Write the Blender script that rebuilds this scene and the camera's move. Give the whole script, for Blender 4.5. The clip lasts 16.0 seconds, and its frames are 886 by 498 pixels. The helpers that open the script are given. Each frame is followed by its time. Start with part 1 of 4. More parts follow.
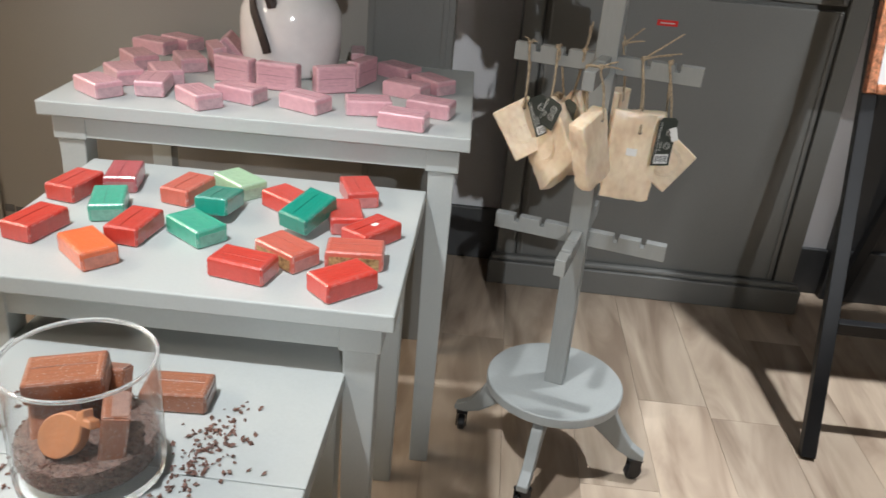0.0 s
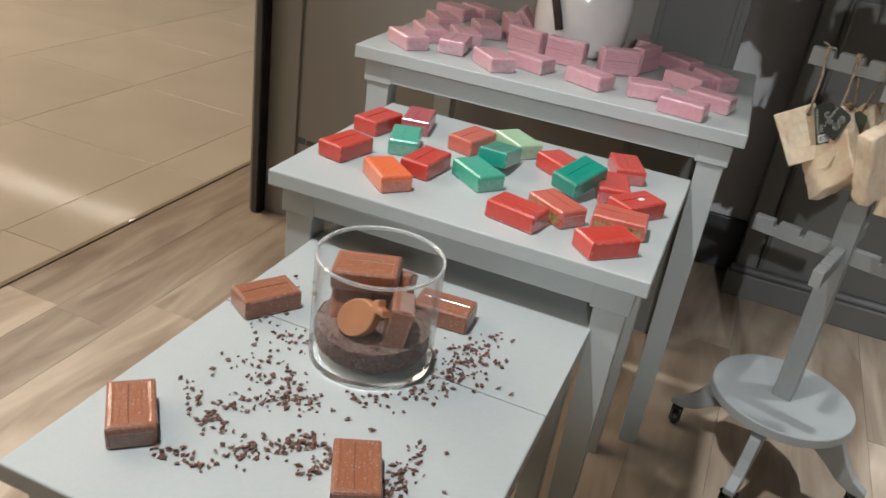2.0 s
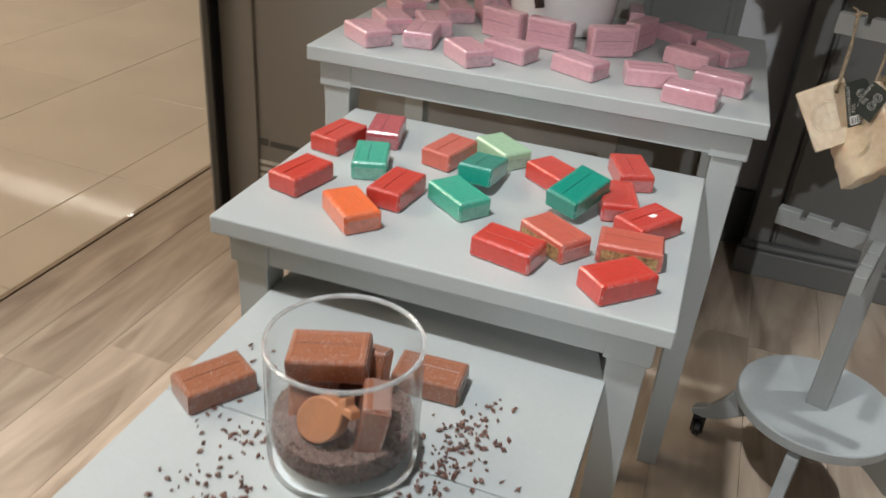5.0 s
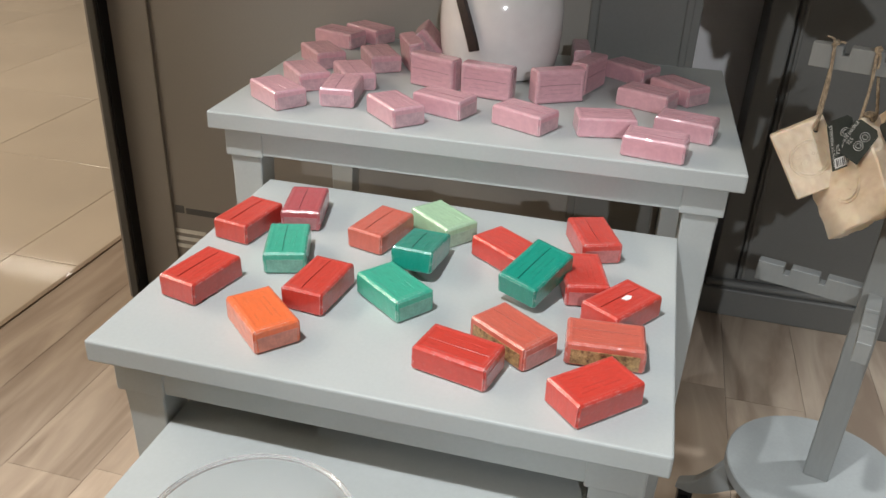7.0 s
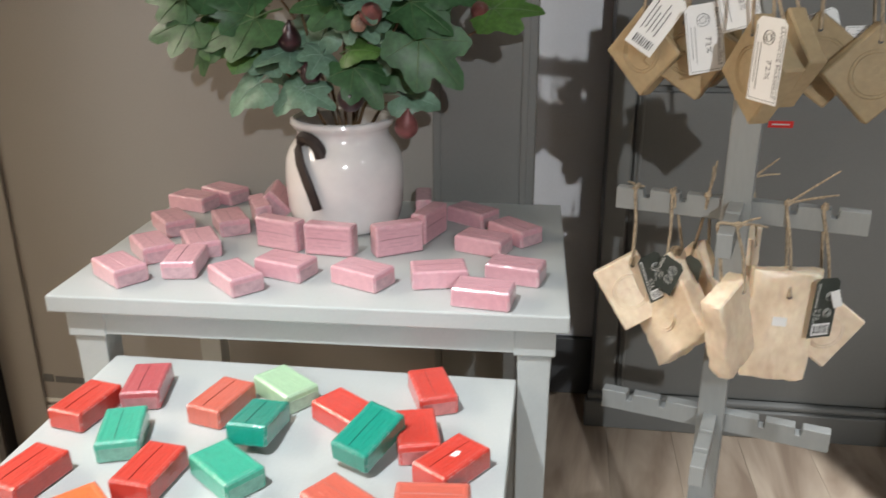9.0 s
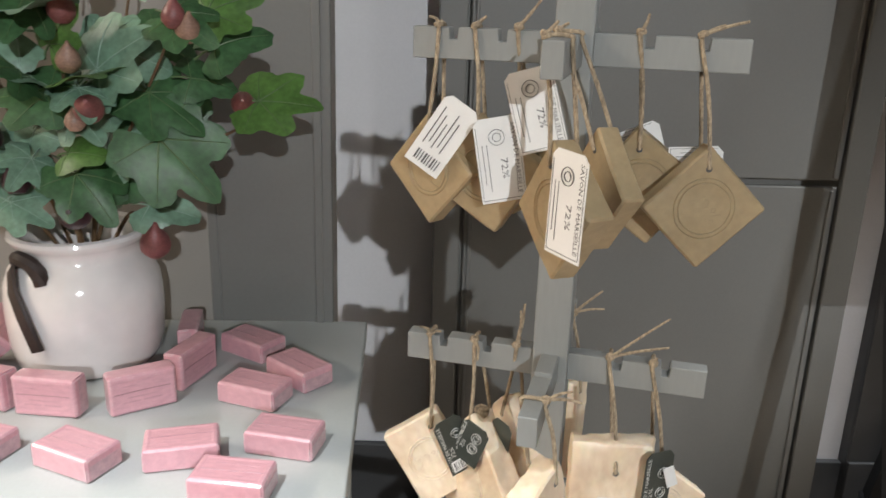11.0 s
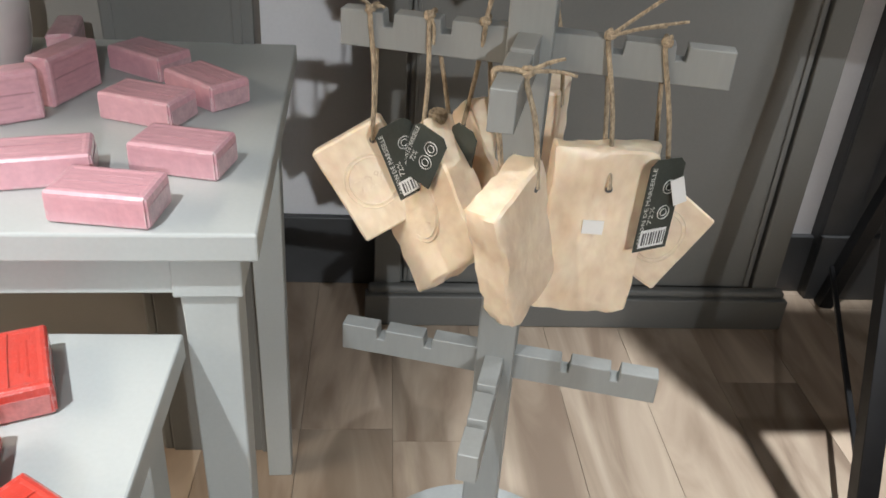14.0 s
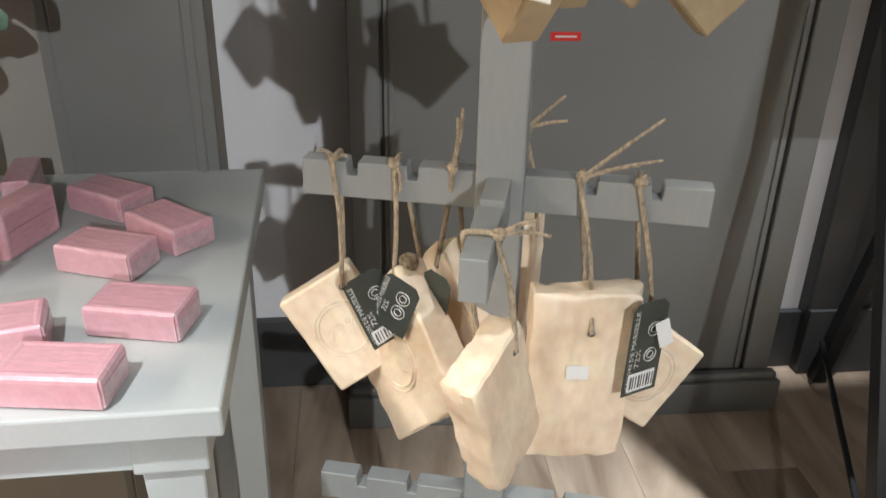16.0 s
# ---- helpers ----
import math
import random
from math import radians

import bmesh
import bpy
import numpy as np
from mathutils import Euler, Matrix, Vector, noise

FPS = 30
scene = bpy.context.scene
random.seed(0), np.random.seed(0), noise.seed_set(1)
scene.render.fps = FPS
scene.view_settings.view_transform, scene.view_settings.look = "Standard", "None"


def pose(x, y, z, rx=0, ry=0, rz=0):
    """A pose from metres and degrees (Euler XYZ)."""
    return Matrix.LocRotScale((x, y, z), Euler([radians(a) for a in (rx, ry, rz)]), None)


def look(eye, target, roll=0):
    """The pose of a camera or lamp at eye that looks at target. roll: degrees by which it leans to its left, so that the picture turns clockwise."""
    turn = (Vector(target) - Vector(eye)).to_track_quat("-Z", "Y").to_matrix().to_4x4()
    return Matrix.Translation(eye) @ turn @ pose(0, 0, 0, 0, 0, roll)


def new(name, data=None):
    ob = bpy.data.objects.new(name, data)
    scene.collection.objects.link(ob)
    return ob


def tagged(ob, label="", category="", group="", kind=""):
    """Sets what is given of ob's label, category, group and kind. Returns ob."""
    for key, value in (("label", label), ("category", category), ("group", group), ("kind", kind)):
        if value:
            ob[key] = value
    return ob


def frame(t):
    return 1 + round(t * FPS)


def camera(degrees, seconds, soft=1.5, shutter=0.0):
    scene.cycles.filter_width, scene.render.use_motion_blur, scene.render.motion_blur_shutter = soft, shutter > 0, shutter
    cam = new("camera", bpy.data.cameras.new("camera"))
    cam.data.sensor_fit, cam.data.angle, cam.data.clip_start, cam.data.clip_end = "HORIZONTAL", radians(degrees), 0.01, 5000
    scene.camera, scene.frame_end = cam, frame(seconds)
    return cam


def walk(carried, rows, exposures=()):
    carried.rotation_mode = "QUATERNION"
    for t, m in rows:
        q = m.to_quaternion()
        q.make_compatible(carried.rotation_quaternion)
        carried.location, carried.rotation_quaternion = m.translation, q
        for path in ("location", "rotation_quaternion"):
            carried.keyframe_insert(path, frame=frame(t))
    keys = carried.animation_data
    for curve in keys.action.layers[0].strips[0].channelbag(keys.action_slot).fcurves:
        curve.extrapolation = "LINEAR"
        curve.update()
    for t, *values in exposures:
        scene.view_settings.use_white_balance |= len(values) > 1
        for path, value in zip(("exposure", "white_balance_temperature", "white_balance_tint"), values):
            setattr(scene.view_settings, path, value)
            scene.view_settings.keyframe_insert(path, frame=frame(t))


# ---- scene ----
cam = camera(56.7, 16.0, shutter=0.4)
PATH = [
    (0, (0.041, 0.033, 1.135), (-0.039, 1.842, 0.286), 5.0),
    (0.5, (0.021, 0.026, 1.138), (-0.184, 1.82, 0.278), 4.9),
    (1, (-0.01, -0.005, 1.124), (-0.374, 1.761, 0.258), 6.6),
    (1.5, (-0.01, -0.048, 1.125), (-0.483, 1.679, 0.233), 7.7),
    (2, (-0.005, -0.081, 1.112), (-0.58, 1.606, 0.203), 8.7),
    (2.5, (-0.008, -0.103, 1.098), (-0.64, 1.546, 0.159), 10.7),
    (3, (-0.013, -0.106, 1.079), (-0.665, 1.497, 0.076), 11.8),
    (3.5, (-0.007, -0.088, 1.097), (-0.672, 1.501, 0.08), 11.3),
    (4, (-0.007, -0.041, 1.116), (-0.668, 1.545, 0.093), 10.7),
    (4.5, (-0.024, 0.046, 1.121), (-0.669, 1.639, 0.098), 8.5),
    (5, (-0.076, 0.139, 1.126), (-0.605, 1.787, 0.124), 4.8),
    (5.2, (-0.098, 0.163, 1.128), (-0.591, 1.828, 0.135), 3.4),
    (7.3, (-0.126, 0.358, 1.097), (-0.545, 2.076, 0.162), 2.5),
    (7.5, (-0.123, 0.365, 1.091), (-0.54, 2.086, 0.16), 2.4),
    (8, (-0.116, 0.369, 1.119), (-0.533, 2.094, 0.196), 2.5),
    (8.5, (-0.077, 0.35, 1.172), (-0.444, 2.144, 0.367), 2.2),
    (8.6, (-0.052, 0.348, 1.153), (-0.413, 2.169, 0.407), 1.4),
    (9, (-0.011, 0.361, 1.185), (-0.282, 2.216, 0.489), -0.3),
    (9.3, (0.027, 0.407, 1.197), (-0.186, 2.268, 0.498), 0.7),
    (9.5, (0.067, 0.439, 1.197), (-0.147, 2.315, 0.537), -0.1),
    (9.8, (0.065, 0.464, 1.219), (-0.095, 2.351, 0.575), 0.0),
    (10, (0.09, 0.499, 1.204), (-0.092, 2.396, 0.598), -1.4),
    (10.2, (0.08, 0.534, 1.233), (-0.045, 2.429, 0.606), -0.4),
    (12.3, (0.127, 0.743, 1.198), (0.274, 2.659, 0.644), 0.7),
    (12.5, (0.113, 0.744, 1.172), (0.273, 2.638, 0.552), 0.6),
    (13, (0.116, 0.766, 1.104), (0.25, 2.581, 0.275), 0.5),
    (13.2, (0.104, 0.764, 1.096), (0.259, 2.546, 0.202), 1.1),
    (13.5, (0.105, 0.771, 1.068), (0.244, 2.539, 0.144), 1.7),
    (14, (0.108, 0.806, 1.039), (0.265, 2.526, 0.031), 3.8),
    (14.5, (0.107, 0.836, 1.034), (0.288, 2.537, -0.002), 5.0),
    (15, (0.112, 0.877, 1.037), (0.289, 2.583, 0.009), 4.0),
    (15.5, (0.124, 0.885, 1.06), (0.308, 2.63, 0.099), 1.1),
    (16, (0.12, 0.87, 1.088), (0.313, 2.658, 0.213), 1.2),
]
walk(cam, [(t, look(eye, target, roll)) for t, eye, target, roll in PATH],
     [(0, -1.02), (1.5, -1.3), (3, -1.5), (3.5, -1.5), (5, -1.36), (7.5, -1.22), (8.5, -1.0), (9, -0.82), (10, -0.66), (12.5, -0.62), (14, -0.74), (16, -0.6)])

# ---- light ----
world = bpy.data.worlds.new("world")
scene.world = world
world.use_nodes = True
world.node_tree.nodes["Background"].inputs[0].default_value = (1.0, 0.97, 0.94, 1)
world.node_tree.nodes["Background"].inputs[1].default_value = 0.025


def spot(name, eye, target, watts, cone, radius, colour=(0.94, 0.98, 1.02), blend=0.5):
    data = bpy.data.lights.new(name, "SPOT")
    data.energy, data.spot_size, data.spot_blend, data.shadow_soft_size, data.color = watts, radians(cone), blend, radius, colour
    ob = new(name, data)
    ob.matrix_world = look(eye, target)
    return ob


def area(name, eye, target, watts, sx, sy, colour=(0.95, 0.98, 1.0)):
    data = bpy.data.lights.new(name, "AREA")
    data.shape, data.size, data.size_y, data.energy, data.color = "RECTANGLE", sx, sy, watts, colour
    ob = new(name, data)
    ob.matrix_world = look(eye, target)
    return ob


spot("track_spot_front", (1.0, -3.2, 2.6), (0.02, 2.15, 0.86), 780, 24, 0.03)
# unseen fill spot, added to brighten the easel board and right side
spot("fill_spot_side", (2.7, -0.5, 2.75), (0.95, 2.0, 0.8), 70, 44, 0.05)
spot("track_spot_rack", (0.20, 1.25, 2.9), (0.26, 1.46, 0.6), 30, 26, 0.035, blend=0.7)
spot("track_spot_easel", (1.12, 1.85, 2.92), (1.04, 1.6, 0.0), 860, 43, 0.04, blend=0.9)
spot("track_spot_tables", (-0.72, 0.28, 2.9), (-0.42, 0.62, 0.6), 600, 51, 0.05, blend=0.6)
# unseen broad fill, added for the shop's ambient level
area("ambient_fill_shop", (0.3, -0.6, 2.93), (0.3, -0.6, 0), 7, 2.4, 2.4, (0.95, 0.98, 1.0))
area("ceiling_strip_mall", (-8.6, 6.6, 3.36), (-8.6, 6.6, 0), 60, 6.0, 0.07, (1.0, 0.9, 0.78))
# unseen fill, added to brighten the mall floor and the partition
area("fill_mall", (-4.6, 0.8, 3.36), (-4.6, 0.8, 0), 720, 1.4, 5.0, (1.0, 0.88, 0.74))

# ---- materials ----


def material(name, colour, rough=0.6, metal=0.0, grain=0.06, scale=30.0, bump=0.1, fine=400.0, coat=0.0, tint=None, stretch=(1, 1, 1), spec=0.5, sub=0.0, per_object=0.0):
    """A painted, waxy or wooden surface: broad stains and fine grain in colour, gloss and relief."""
    m = bpy.data.materials.new(name)
    m.use_nodes = True
    n, l = m.node_tree.nodes, m.node_tree.links
    b = n["Principled BSDF"]
    b.inputs["Roughness"].default_value, b.inputs["Metallic"].default_value = rough, metal
    b.inputs["Coat Weight"].default_value, b.inputs["Coat Roughness"].default_value = coat, 0.12
    b.inputs["Specular IOR Level"].default_value = spec
    if sub:
        b.inputs["Subsurface Weight"].default_value, b.inputs["Subsurface Radius"].default_value, b.inputs["Subsurface Scale"].default_value = sub, (1.0, 0.6, 0.35), 0.008
    tc, mp = n.new("ShaderNodeTexCoord"), n.new("ShaderNodeMapping")
    mp.inputs["Scale"].default_value = stretch
    l.new(tc.outputs["Object"], mp.inputs["Vector"])
    big, small = n.new("ShaderNodeTexNoise"), n.new("ShaderNodeTexNoise")
    big.inputs["Scale"].default_value, small.inputs["Scale"].default_value = scale, fine
    big.inputs["Detail"].default_value = 5
    for t in (big, small):
        l.new(mp.outputs[0], t.inputs["Vector"])
    mix = n.new("ShaderNodeMix")
    mix.data_type = "RGBA"
    dark = [c * (1 - 2.2 * grain) for c in colour] if tint is None else tint
    mix.inputs[6].default_value, mix.inputs[7].default_value = (*dark, 1), (*[min(1, c * (1 + grain)) for c in colour], 1)
    add = n.new("ShaderNodeMath")
    add.operation = "MULTIPLY_ADD"
    l.new(small.outputs[0], add.inputs[0])
    add.inputs[1].default_value = 0.5
    l.new(big.outputs[0], add.inputs[2])
    ramp = n.new("ShaderNodeMapRange")
    ramp.inputs[1].default_value, ramp.inputs[2].default_value = 0.5, 0.95
    l.new(add.outputs[0], ramp.inputs[0])
    l.new(ramp.outputs[0], mix.inputs[0])
    out = mix.outputs[2]
    if per_object:
        info, hsv, rng = n.new("ShaderNodeObjectInfo"), n.new("ShaderNodeHueSaturation"), n.new("ShaderNodeMapRange")
        rng.inputs[3].default_value, rng.inputs[4].default_value = 1 - per_object, 1 + per_object
        l.new(info.outputs["Random"], rng.inputs[0])
        l.new(rng.outputs[0], hsv.inputs["Value"])
        l.new(out, hsv.inputs["Color"])
        out = hsv.outputs[0]
    l.new(out, b.inputs["Base Color"])
    rr = n.new("ShaderNodeMapRange")
    rr.inputs[3].default_value, rr.inputs[4].default_value = max(0.02, rough * 0.8), min(1, rough * 1.2)
    l.new(big.outputs[0], rr.inputs[0])
    l.new(rr.outputs[0], b.inputs["Roughness"])
    bp = n.new("ShaderNodeBump")
    bp.inputs["Strength"].default_value, bp.inputs["Distance"].default_value = bump, 0.002
    l.new(add.outputs[0], bp.inputs["Height"])
    l.new(bp.outputs[0], b.inputs["Normal"])
    return m


def wrap(name, colour, rough=0.2, specks=0.06):
    """Soap in a tight clear wrapper: waxy body under a creased glossy film."""
    m = material(name, colour, rough=0.42, grain=0.05, scale=70, bump=0.3, fine=230, coat=0.8, stretch=(1, 2.4, 1), per_object=0.05)
    n, l = m.node_tree.nodes, m.node_tree.links
    b = n["Principled BSDF"]
    b.inputs["Coat Roughness"].default_value, b.inputs["Coat Weight"].default_value = rough, 1.0
    tc, mp, crease, bp, info = n.new("ShaderNodeTexCoord"), n.new("ShaderNodeMapping"), n.new("ShaderNodeTexNoise"), n.new("ShaderNodeBump"), n.new("ShaderNodeObjectInfo")
    mp.inputs["Scale"].default_value = (1.0, 2.6, 1.6)
    l.new(tc.outputs["Object"], mp.inputs["Vector"])
    l.new(info.outputs["Random"], mp.inputs["Rotation"])
    l.new(mp.outputs[0], crease.inputs["Vector"])
    crease.noise_type = "RIDGED_MULTIFRACTAL"
    crease.inputs["Scale"].default_value, crease.inputs["Detail"].default_value = 52, 3
    bp.inputs["Strength"].default_value, bp.inputs["Distance"].default_value = 0.6, 0.0018
    m.diffuse_color = (*colour, 1)
    # white glints of the film's edges put into the colour, and pale glinting specks
    geo, bev, dot, edge = n.new("ShaderNodeNewGeometry"), n.new("ShaderNodeBevel"), n.new("ShaderNodeVectorMath"), n.new("ShaderNodeMapRange")
    bev.samples, bev.inputs["Radius"].default_value = 4, 0.0028
    dot.operation = "DOT_PRODUCT"
    l.new(bev.outputs[0], dot.inputs[0])
    l.new(geo.outputs["True Normal"], dot.inputs[1])
    edge.inputs[1].default_value, edge.inputs[2].default_value, edge.inputs[3].default_value, edge.inputs[4].default_value = 0.99, 0.9, 0.0, 1.0
    l.new(dot.outputs["Value"], edge.inputs[0])
    glint_noise, speck = n.new("ShaderNodeTexNoise"), n.new("ShaderNodeTexNoise")
    glint_noise.inputs["Scale"].default_value, glint_noise.inputs["Detail"].default_value = 130, 4
    speck.inputs["Scale"].default_value, speck.inputs["Detail"].default_value = 420, 2
    flecked, pale_flecks, both, top = n.new("ShaderNodeMapRange"), n.new("ShaderNodeMapRange"), n.new("ShaderNodeMath"), n.new("ShaderNodeMath")
    flecked.inputs[1].default_value, flecked.inputs[2].default_value, flecked.inputs[4].default_value = 0.42, 0.66, 0.75
    pale_flecks.inputs[1].default_value, pale_flecks.inputs[2].default_value, pale_flecks.inputs[4].default_value = 0.6, 0.72, specks
    both.operation, top.operation = "MULTIPLY", "MAXIMUM"
    for t in (glint_noise, speck):
        l.new(tc.outputs["Object"], t.inputs["Vector"])
    l.new(glint_noise.outputs[0], flecked.inputs[0])
    l.new(speck.outputs[0], pale_flecks.inputs[0])
    l.new(flecked.outputs[0], both.inputs[0])
    l.new(edge.outputs[0], both.inputs[1])
    l.new(both.outputs[0], top.inputs[0])
    l.new(pale_flecks.outputs[0], top.inputs[1])
    pale, base = n.new("ShaderNodeMix"), b.inputs["Base Color"].links[0].from_socket
    pale.data_type = "RGBA"
    pale.inputs[7].default_value = (*[0.35 * c + 0.5 for c in colour], 1)
    l.new(top.outputs[0], pale.inputs[0])
    l.new(base, pale.inputs[6])
    l.new(pale.outputs[2], b.inputs["Base Color"])
    l.new(crease.outputs[0], bp.inputs["Height"])
    l.new(bp.outputs[0], b.inputs["Coat Normal"])
    return m


def wood_floor(name):
    m = bpy.data.materials.new(name)
    m.use_nodes = True
    n, l = m.node_tree.nodes, m.node_tree.links
    b = n["Principled BSDF"]
    tc, mp, info = n.new("ShaderNodeTexCoord"), n.new("ShaderNodeMapping"), n.new("ShaderNodeObjectInfo")
    mp.inputs["Scale"].default_value = (8, 1.5, 1)
    off = n.new("ShaderNodeVectorMath")
    off.operation = "MULTIPLY_ADD"
    off.inputs[1].default_value = (37, 19, 3)
    l.new(info.outputs["Random"], off.inputs[0])
    l.new(tc.outputs["Object"], off.inputs[2])
    l.new(off.outputs[0], mp.inputs["Vector"])
    g, f = n.new("ShaderNodeTexNoise"), n.new("ShaderNodeTexNoise")
    g.inputs["Scale"].default_value, g.inputs["Detail"].default_value, g.inputs["Distortion"].default_value = 1.1, 8, 1.6
    f.inputs["Scale"].default_value, f.inputs["Detail"].default_value = 9, 4
    for t in (g, f):
        l.new(mp.outputs[0], t.inputs["Vector"])
    ramp = n.new("ShaderNodeValToRGB")
    e = ramp.color_ramp.elements
    e[0].position, e[0].color = 0.3, (0.27, 0.197, 0.142, 1)
    e[1].position, e[1].color = 0.72, (0.56, 0.455, 0.35, 1)
    e.new(0.5).color = (0.42, 0.327, 0.245, 1)
    add = n.new("ShaderNodeMath")
    add.operation = "MULTIPLY_ADD"
    add.inputs[1].default_value = 0.025
    l.new(f.outputs[0], add.inputs[0])
    sub = n.new("ShaderNodeMath")
    sub.operation = "SUBTRACT"
    sub.inputs[1].default_value = 0.025
    l.new(g.outputs[0], sub.inputs[0])
    l.new(sub.outputs[0], add.inputs[2])
    l.new(add.outputs[0], ramp.inputs[0])
    hsv, rng = n.new("ShaderNodeHueSaturation"), n.new("ShaderNodeMapRange")
    rng.inputs[3].default_value, rng.inputs[4].default_value = 0.82, 1.15
    l.new(info.outputs["Random"], rng.inputs[0])
    l.new(rng.outputs[0], hsv.inputs["Value"])
    l.new(ramp.outputs[0], hsv.inputs["Color"])
    l.new(hsv.outputs[0], b.inputs["Base Color"])
    b.inputs["Roughness"].default_value = 0.42
    bp = n.new("ShaderNodeBump")
    bp.inputs["Strength"].default_value, bp.inputs["Distance"].default_value = 0.15, 0.002
    l.new(add.outputs[0], bp.inputs["Height"])
    l.new(bp.outputs[0], b.inputs["Normal"])
    return m


def glass(name, tint=(0.97, 0.985, 0.98), gain=1.0):
    """Thin clear glass: it lets the view through and mirrors by Fresnel."""
    m = bpy.data.materials.new(name)
    m.use_nodes = True
    n, l = m.node_tree.nodes, m.node_tree.links
    n.remove(n["Principled BSDF"])
    clear, gloss, mix, lw = n.new("ShaderNodeBsdfTransparent"), n.new("ShaderNodeBsdfGlossy"), n.new("ShaderNodeMixShader"), n.new("ShaderNodeLayerWeight")
    power, amount = n.new("ShaderNodeMath"), n.new("ShaderNodeMath")
    clear.inputs[0].default_value = (*tint, 1)
    gloss.inputs["Roughness"].default_value = 0.02
    power.operation, amount.operation = "POWER", "MULTIPLY_ADD"
    power.inputs[1].default_value = 4.5
    amount.inputs[1].default_value, amount.inputs[2].default_value = 0.75 * gain, 0.035 * gain
    l.new(lw.outputs["Facing"], power.inputs[0])
    l.new(power.outputs[0], amount.inputs[0])
    l.new(amount.outputs[0], mix.inputs[0])
    l.new(clear.outputs[0], mix.inputs[1])
    l.new(gloss.outputs[0], mix.inputs[2])
    l.new(mix.outputs[0], n["Material Output"].inputs["Surface"])
    return m


def solid_glass(name, rough, clear):
    """Thick moulded glass; its pale opaque share stands in for light gathered by refraction."""
    m = bpy.data.materials.new(name)
    m.use_nodes = True
    b = m.node_tree.nodes["Principled BSDF"]
    b.inputs["Transmission Weight"].default_value, b.inputs["Roughness"].default_value, b.inputs["IOR"].default_value = clear, rough, 1.45
    b.inputs["Base Color"].default_value = (0.96, 0.98, 0.98, 1)
    return m


PAINT = material("grey_table_paint", (0.43, 0.455, 0.445), rough=0.48, grain=0.025, scale=7, bump=0.05, fine=240)
RACK = material("grey_rack_paint", (0.27, 0.28, 0.27), rough=0.5, grain=0.04, scale=12, bump=0.08, fine=200, stretch=(1, 1, 0.2))
DISC = material("grey_disc_paint", (0.33, 0.345, 0.335), rough=0.5, grain=0.04, scale=12, bump=0.08, fine=200)
PANEL = material("dark_grey_panel_paint", (0.165, 0.165, 0.155), rough=0.5, grain=0.03, scale=4, bump=0.05, fine=180)
TAUPE = material("taupe_partition_paint", (0.275, 0.258, 0.235), rough=0.55, grain=0.02, scale=3, bump=0.04, fine=200)
WHITE = material("pale_wall_paint", (0.76, 0.75, 0.76), rough=0.7, grain=0.02, scale=5, bump=0.06, fine=160)
SKIRT = material("dark_grey_skirting", (0.06, 0.061, 0.063), rough=0.4, grain=0.1, scale=9)
BLACK = material("black_metal", (0.012, 0.012, 0.013), rough=0.4, grain=0.1, scale=20, spec=0.4)
FRAME = material("dark_bronze_frame", (0.08, 0.078, 0.074), rough=0.38, metal=0.3, grain=0.08, scale=10)
FLOOR = wood_floor("taupe_wood_plank")
JOINT = material("dark_joint", (0.24, 0.19, 0.15), rough=0.8)
TILE = material("polished_beige_tile", (0.54, 0.45, 0.36), rough=0.09, grain=0.04, scale=3, bump=0.02, fine=60, per_object=0.04)
BROWN_TILE = material("polished_brown_tile", (0.2, 0.1, 0.05), rough=0.2, grain=0.08, scale=6)
GROUT = material("brown_grout", (0.25, 0.18, 0.12), rough=0.8)
PLASTER = material("plain_plaster", (0.6, 0.57, 0.53), rough=0.8, grain=0.03, scale=3)
CREAM = material("cream_soap", (0.83, 0.705, 0.54), rough=0.36, grain=0.1, scale=26, bump=0.7, fine=110, sub=0.25, tint=(0.74, 0.575, 0.41), stretch=(1, 1, 0.6))
OLIVE = material("olive_soap", (0.37, 0.28, 0.16), rough=0.5, grain=0.08, scale=24, bump=0.25, fine=150, sub=0.15)
TWINE = material("jute_twine", (0.42, 0.33, 0.225), rough=0.9, grain=0.25, scale=300, bump=1.0, fine=900, stretch=(1, 1, 0.4))
CARD_W = material("white_card", (0.82, 0.82, 0.8), rough=0.55, grain=0.015, scale=30)
CARD_K = material("black_card", (0.045, 0.053, 0.045), rough=0.45, grain=0.1, scale=40)
INK = material("black_ink", (0.10, 0.10, 0.10), rough=0.7)
INK_W = material("white_ink", (0.7, 0.7, 0.66), rough=0.7)
RED_LABEL = material("red_label", (0.65, 0.02, 0.015), rough=0.4)
CERAMIC = material("white_glazed_ceramic", (0.82, 0.79, 0.775), rough=0.12, grain=0.03, scale=9, bump=0.03, fine=50, coat=0.6)
IRON = material("dark_leather_handle", (0.035, 0.022, 0.018), rough=0.55, grain=0.2, scale=50)
STEM = material("brown_stem", (0.13, 0.075, 0.035), rough=0.7, grain=0.2, scale=60)
NIB = material("cocoa_nib", (0.19, 0.095, 0.07), rough=0.55, grain=0.25, scale=200, bump=0.4, tint=(0.045, 0.02, 0.014))
CRUMB = material("dark_cocoa_crumbs", (0.20, 0.125, 0.10), rough=0.8, grain=0.3, scale=240, bump=1.0, fine=700, tint=(0.03, 0.016, 0.012))
GLASS = glass("clear_glass")
THICK = solid_glass("thick_glass", 0.06, 0.86)
BASE_GLASS = solid_glass("thick_base_glass", 0.02, 0.95)
JAR_GLASS = glass("jar_glass", (0.99, 0.995, 0.995), 1.0)
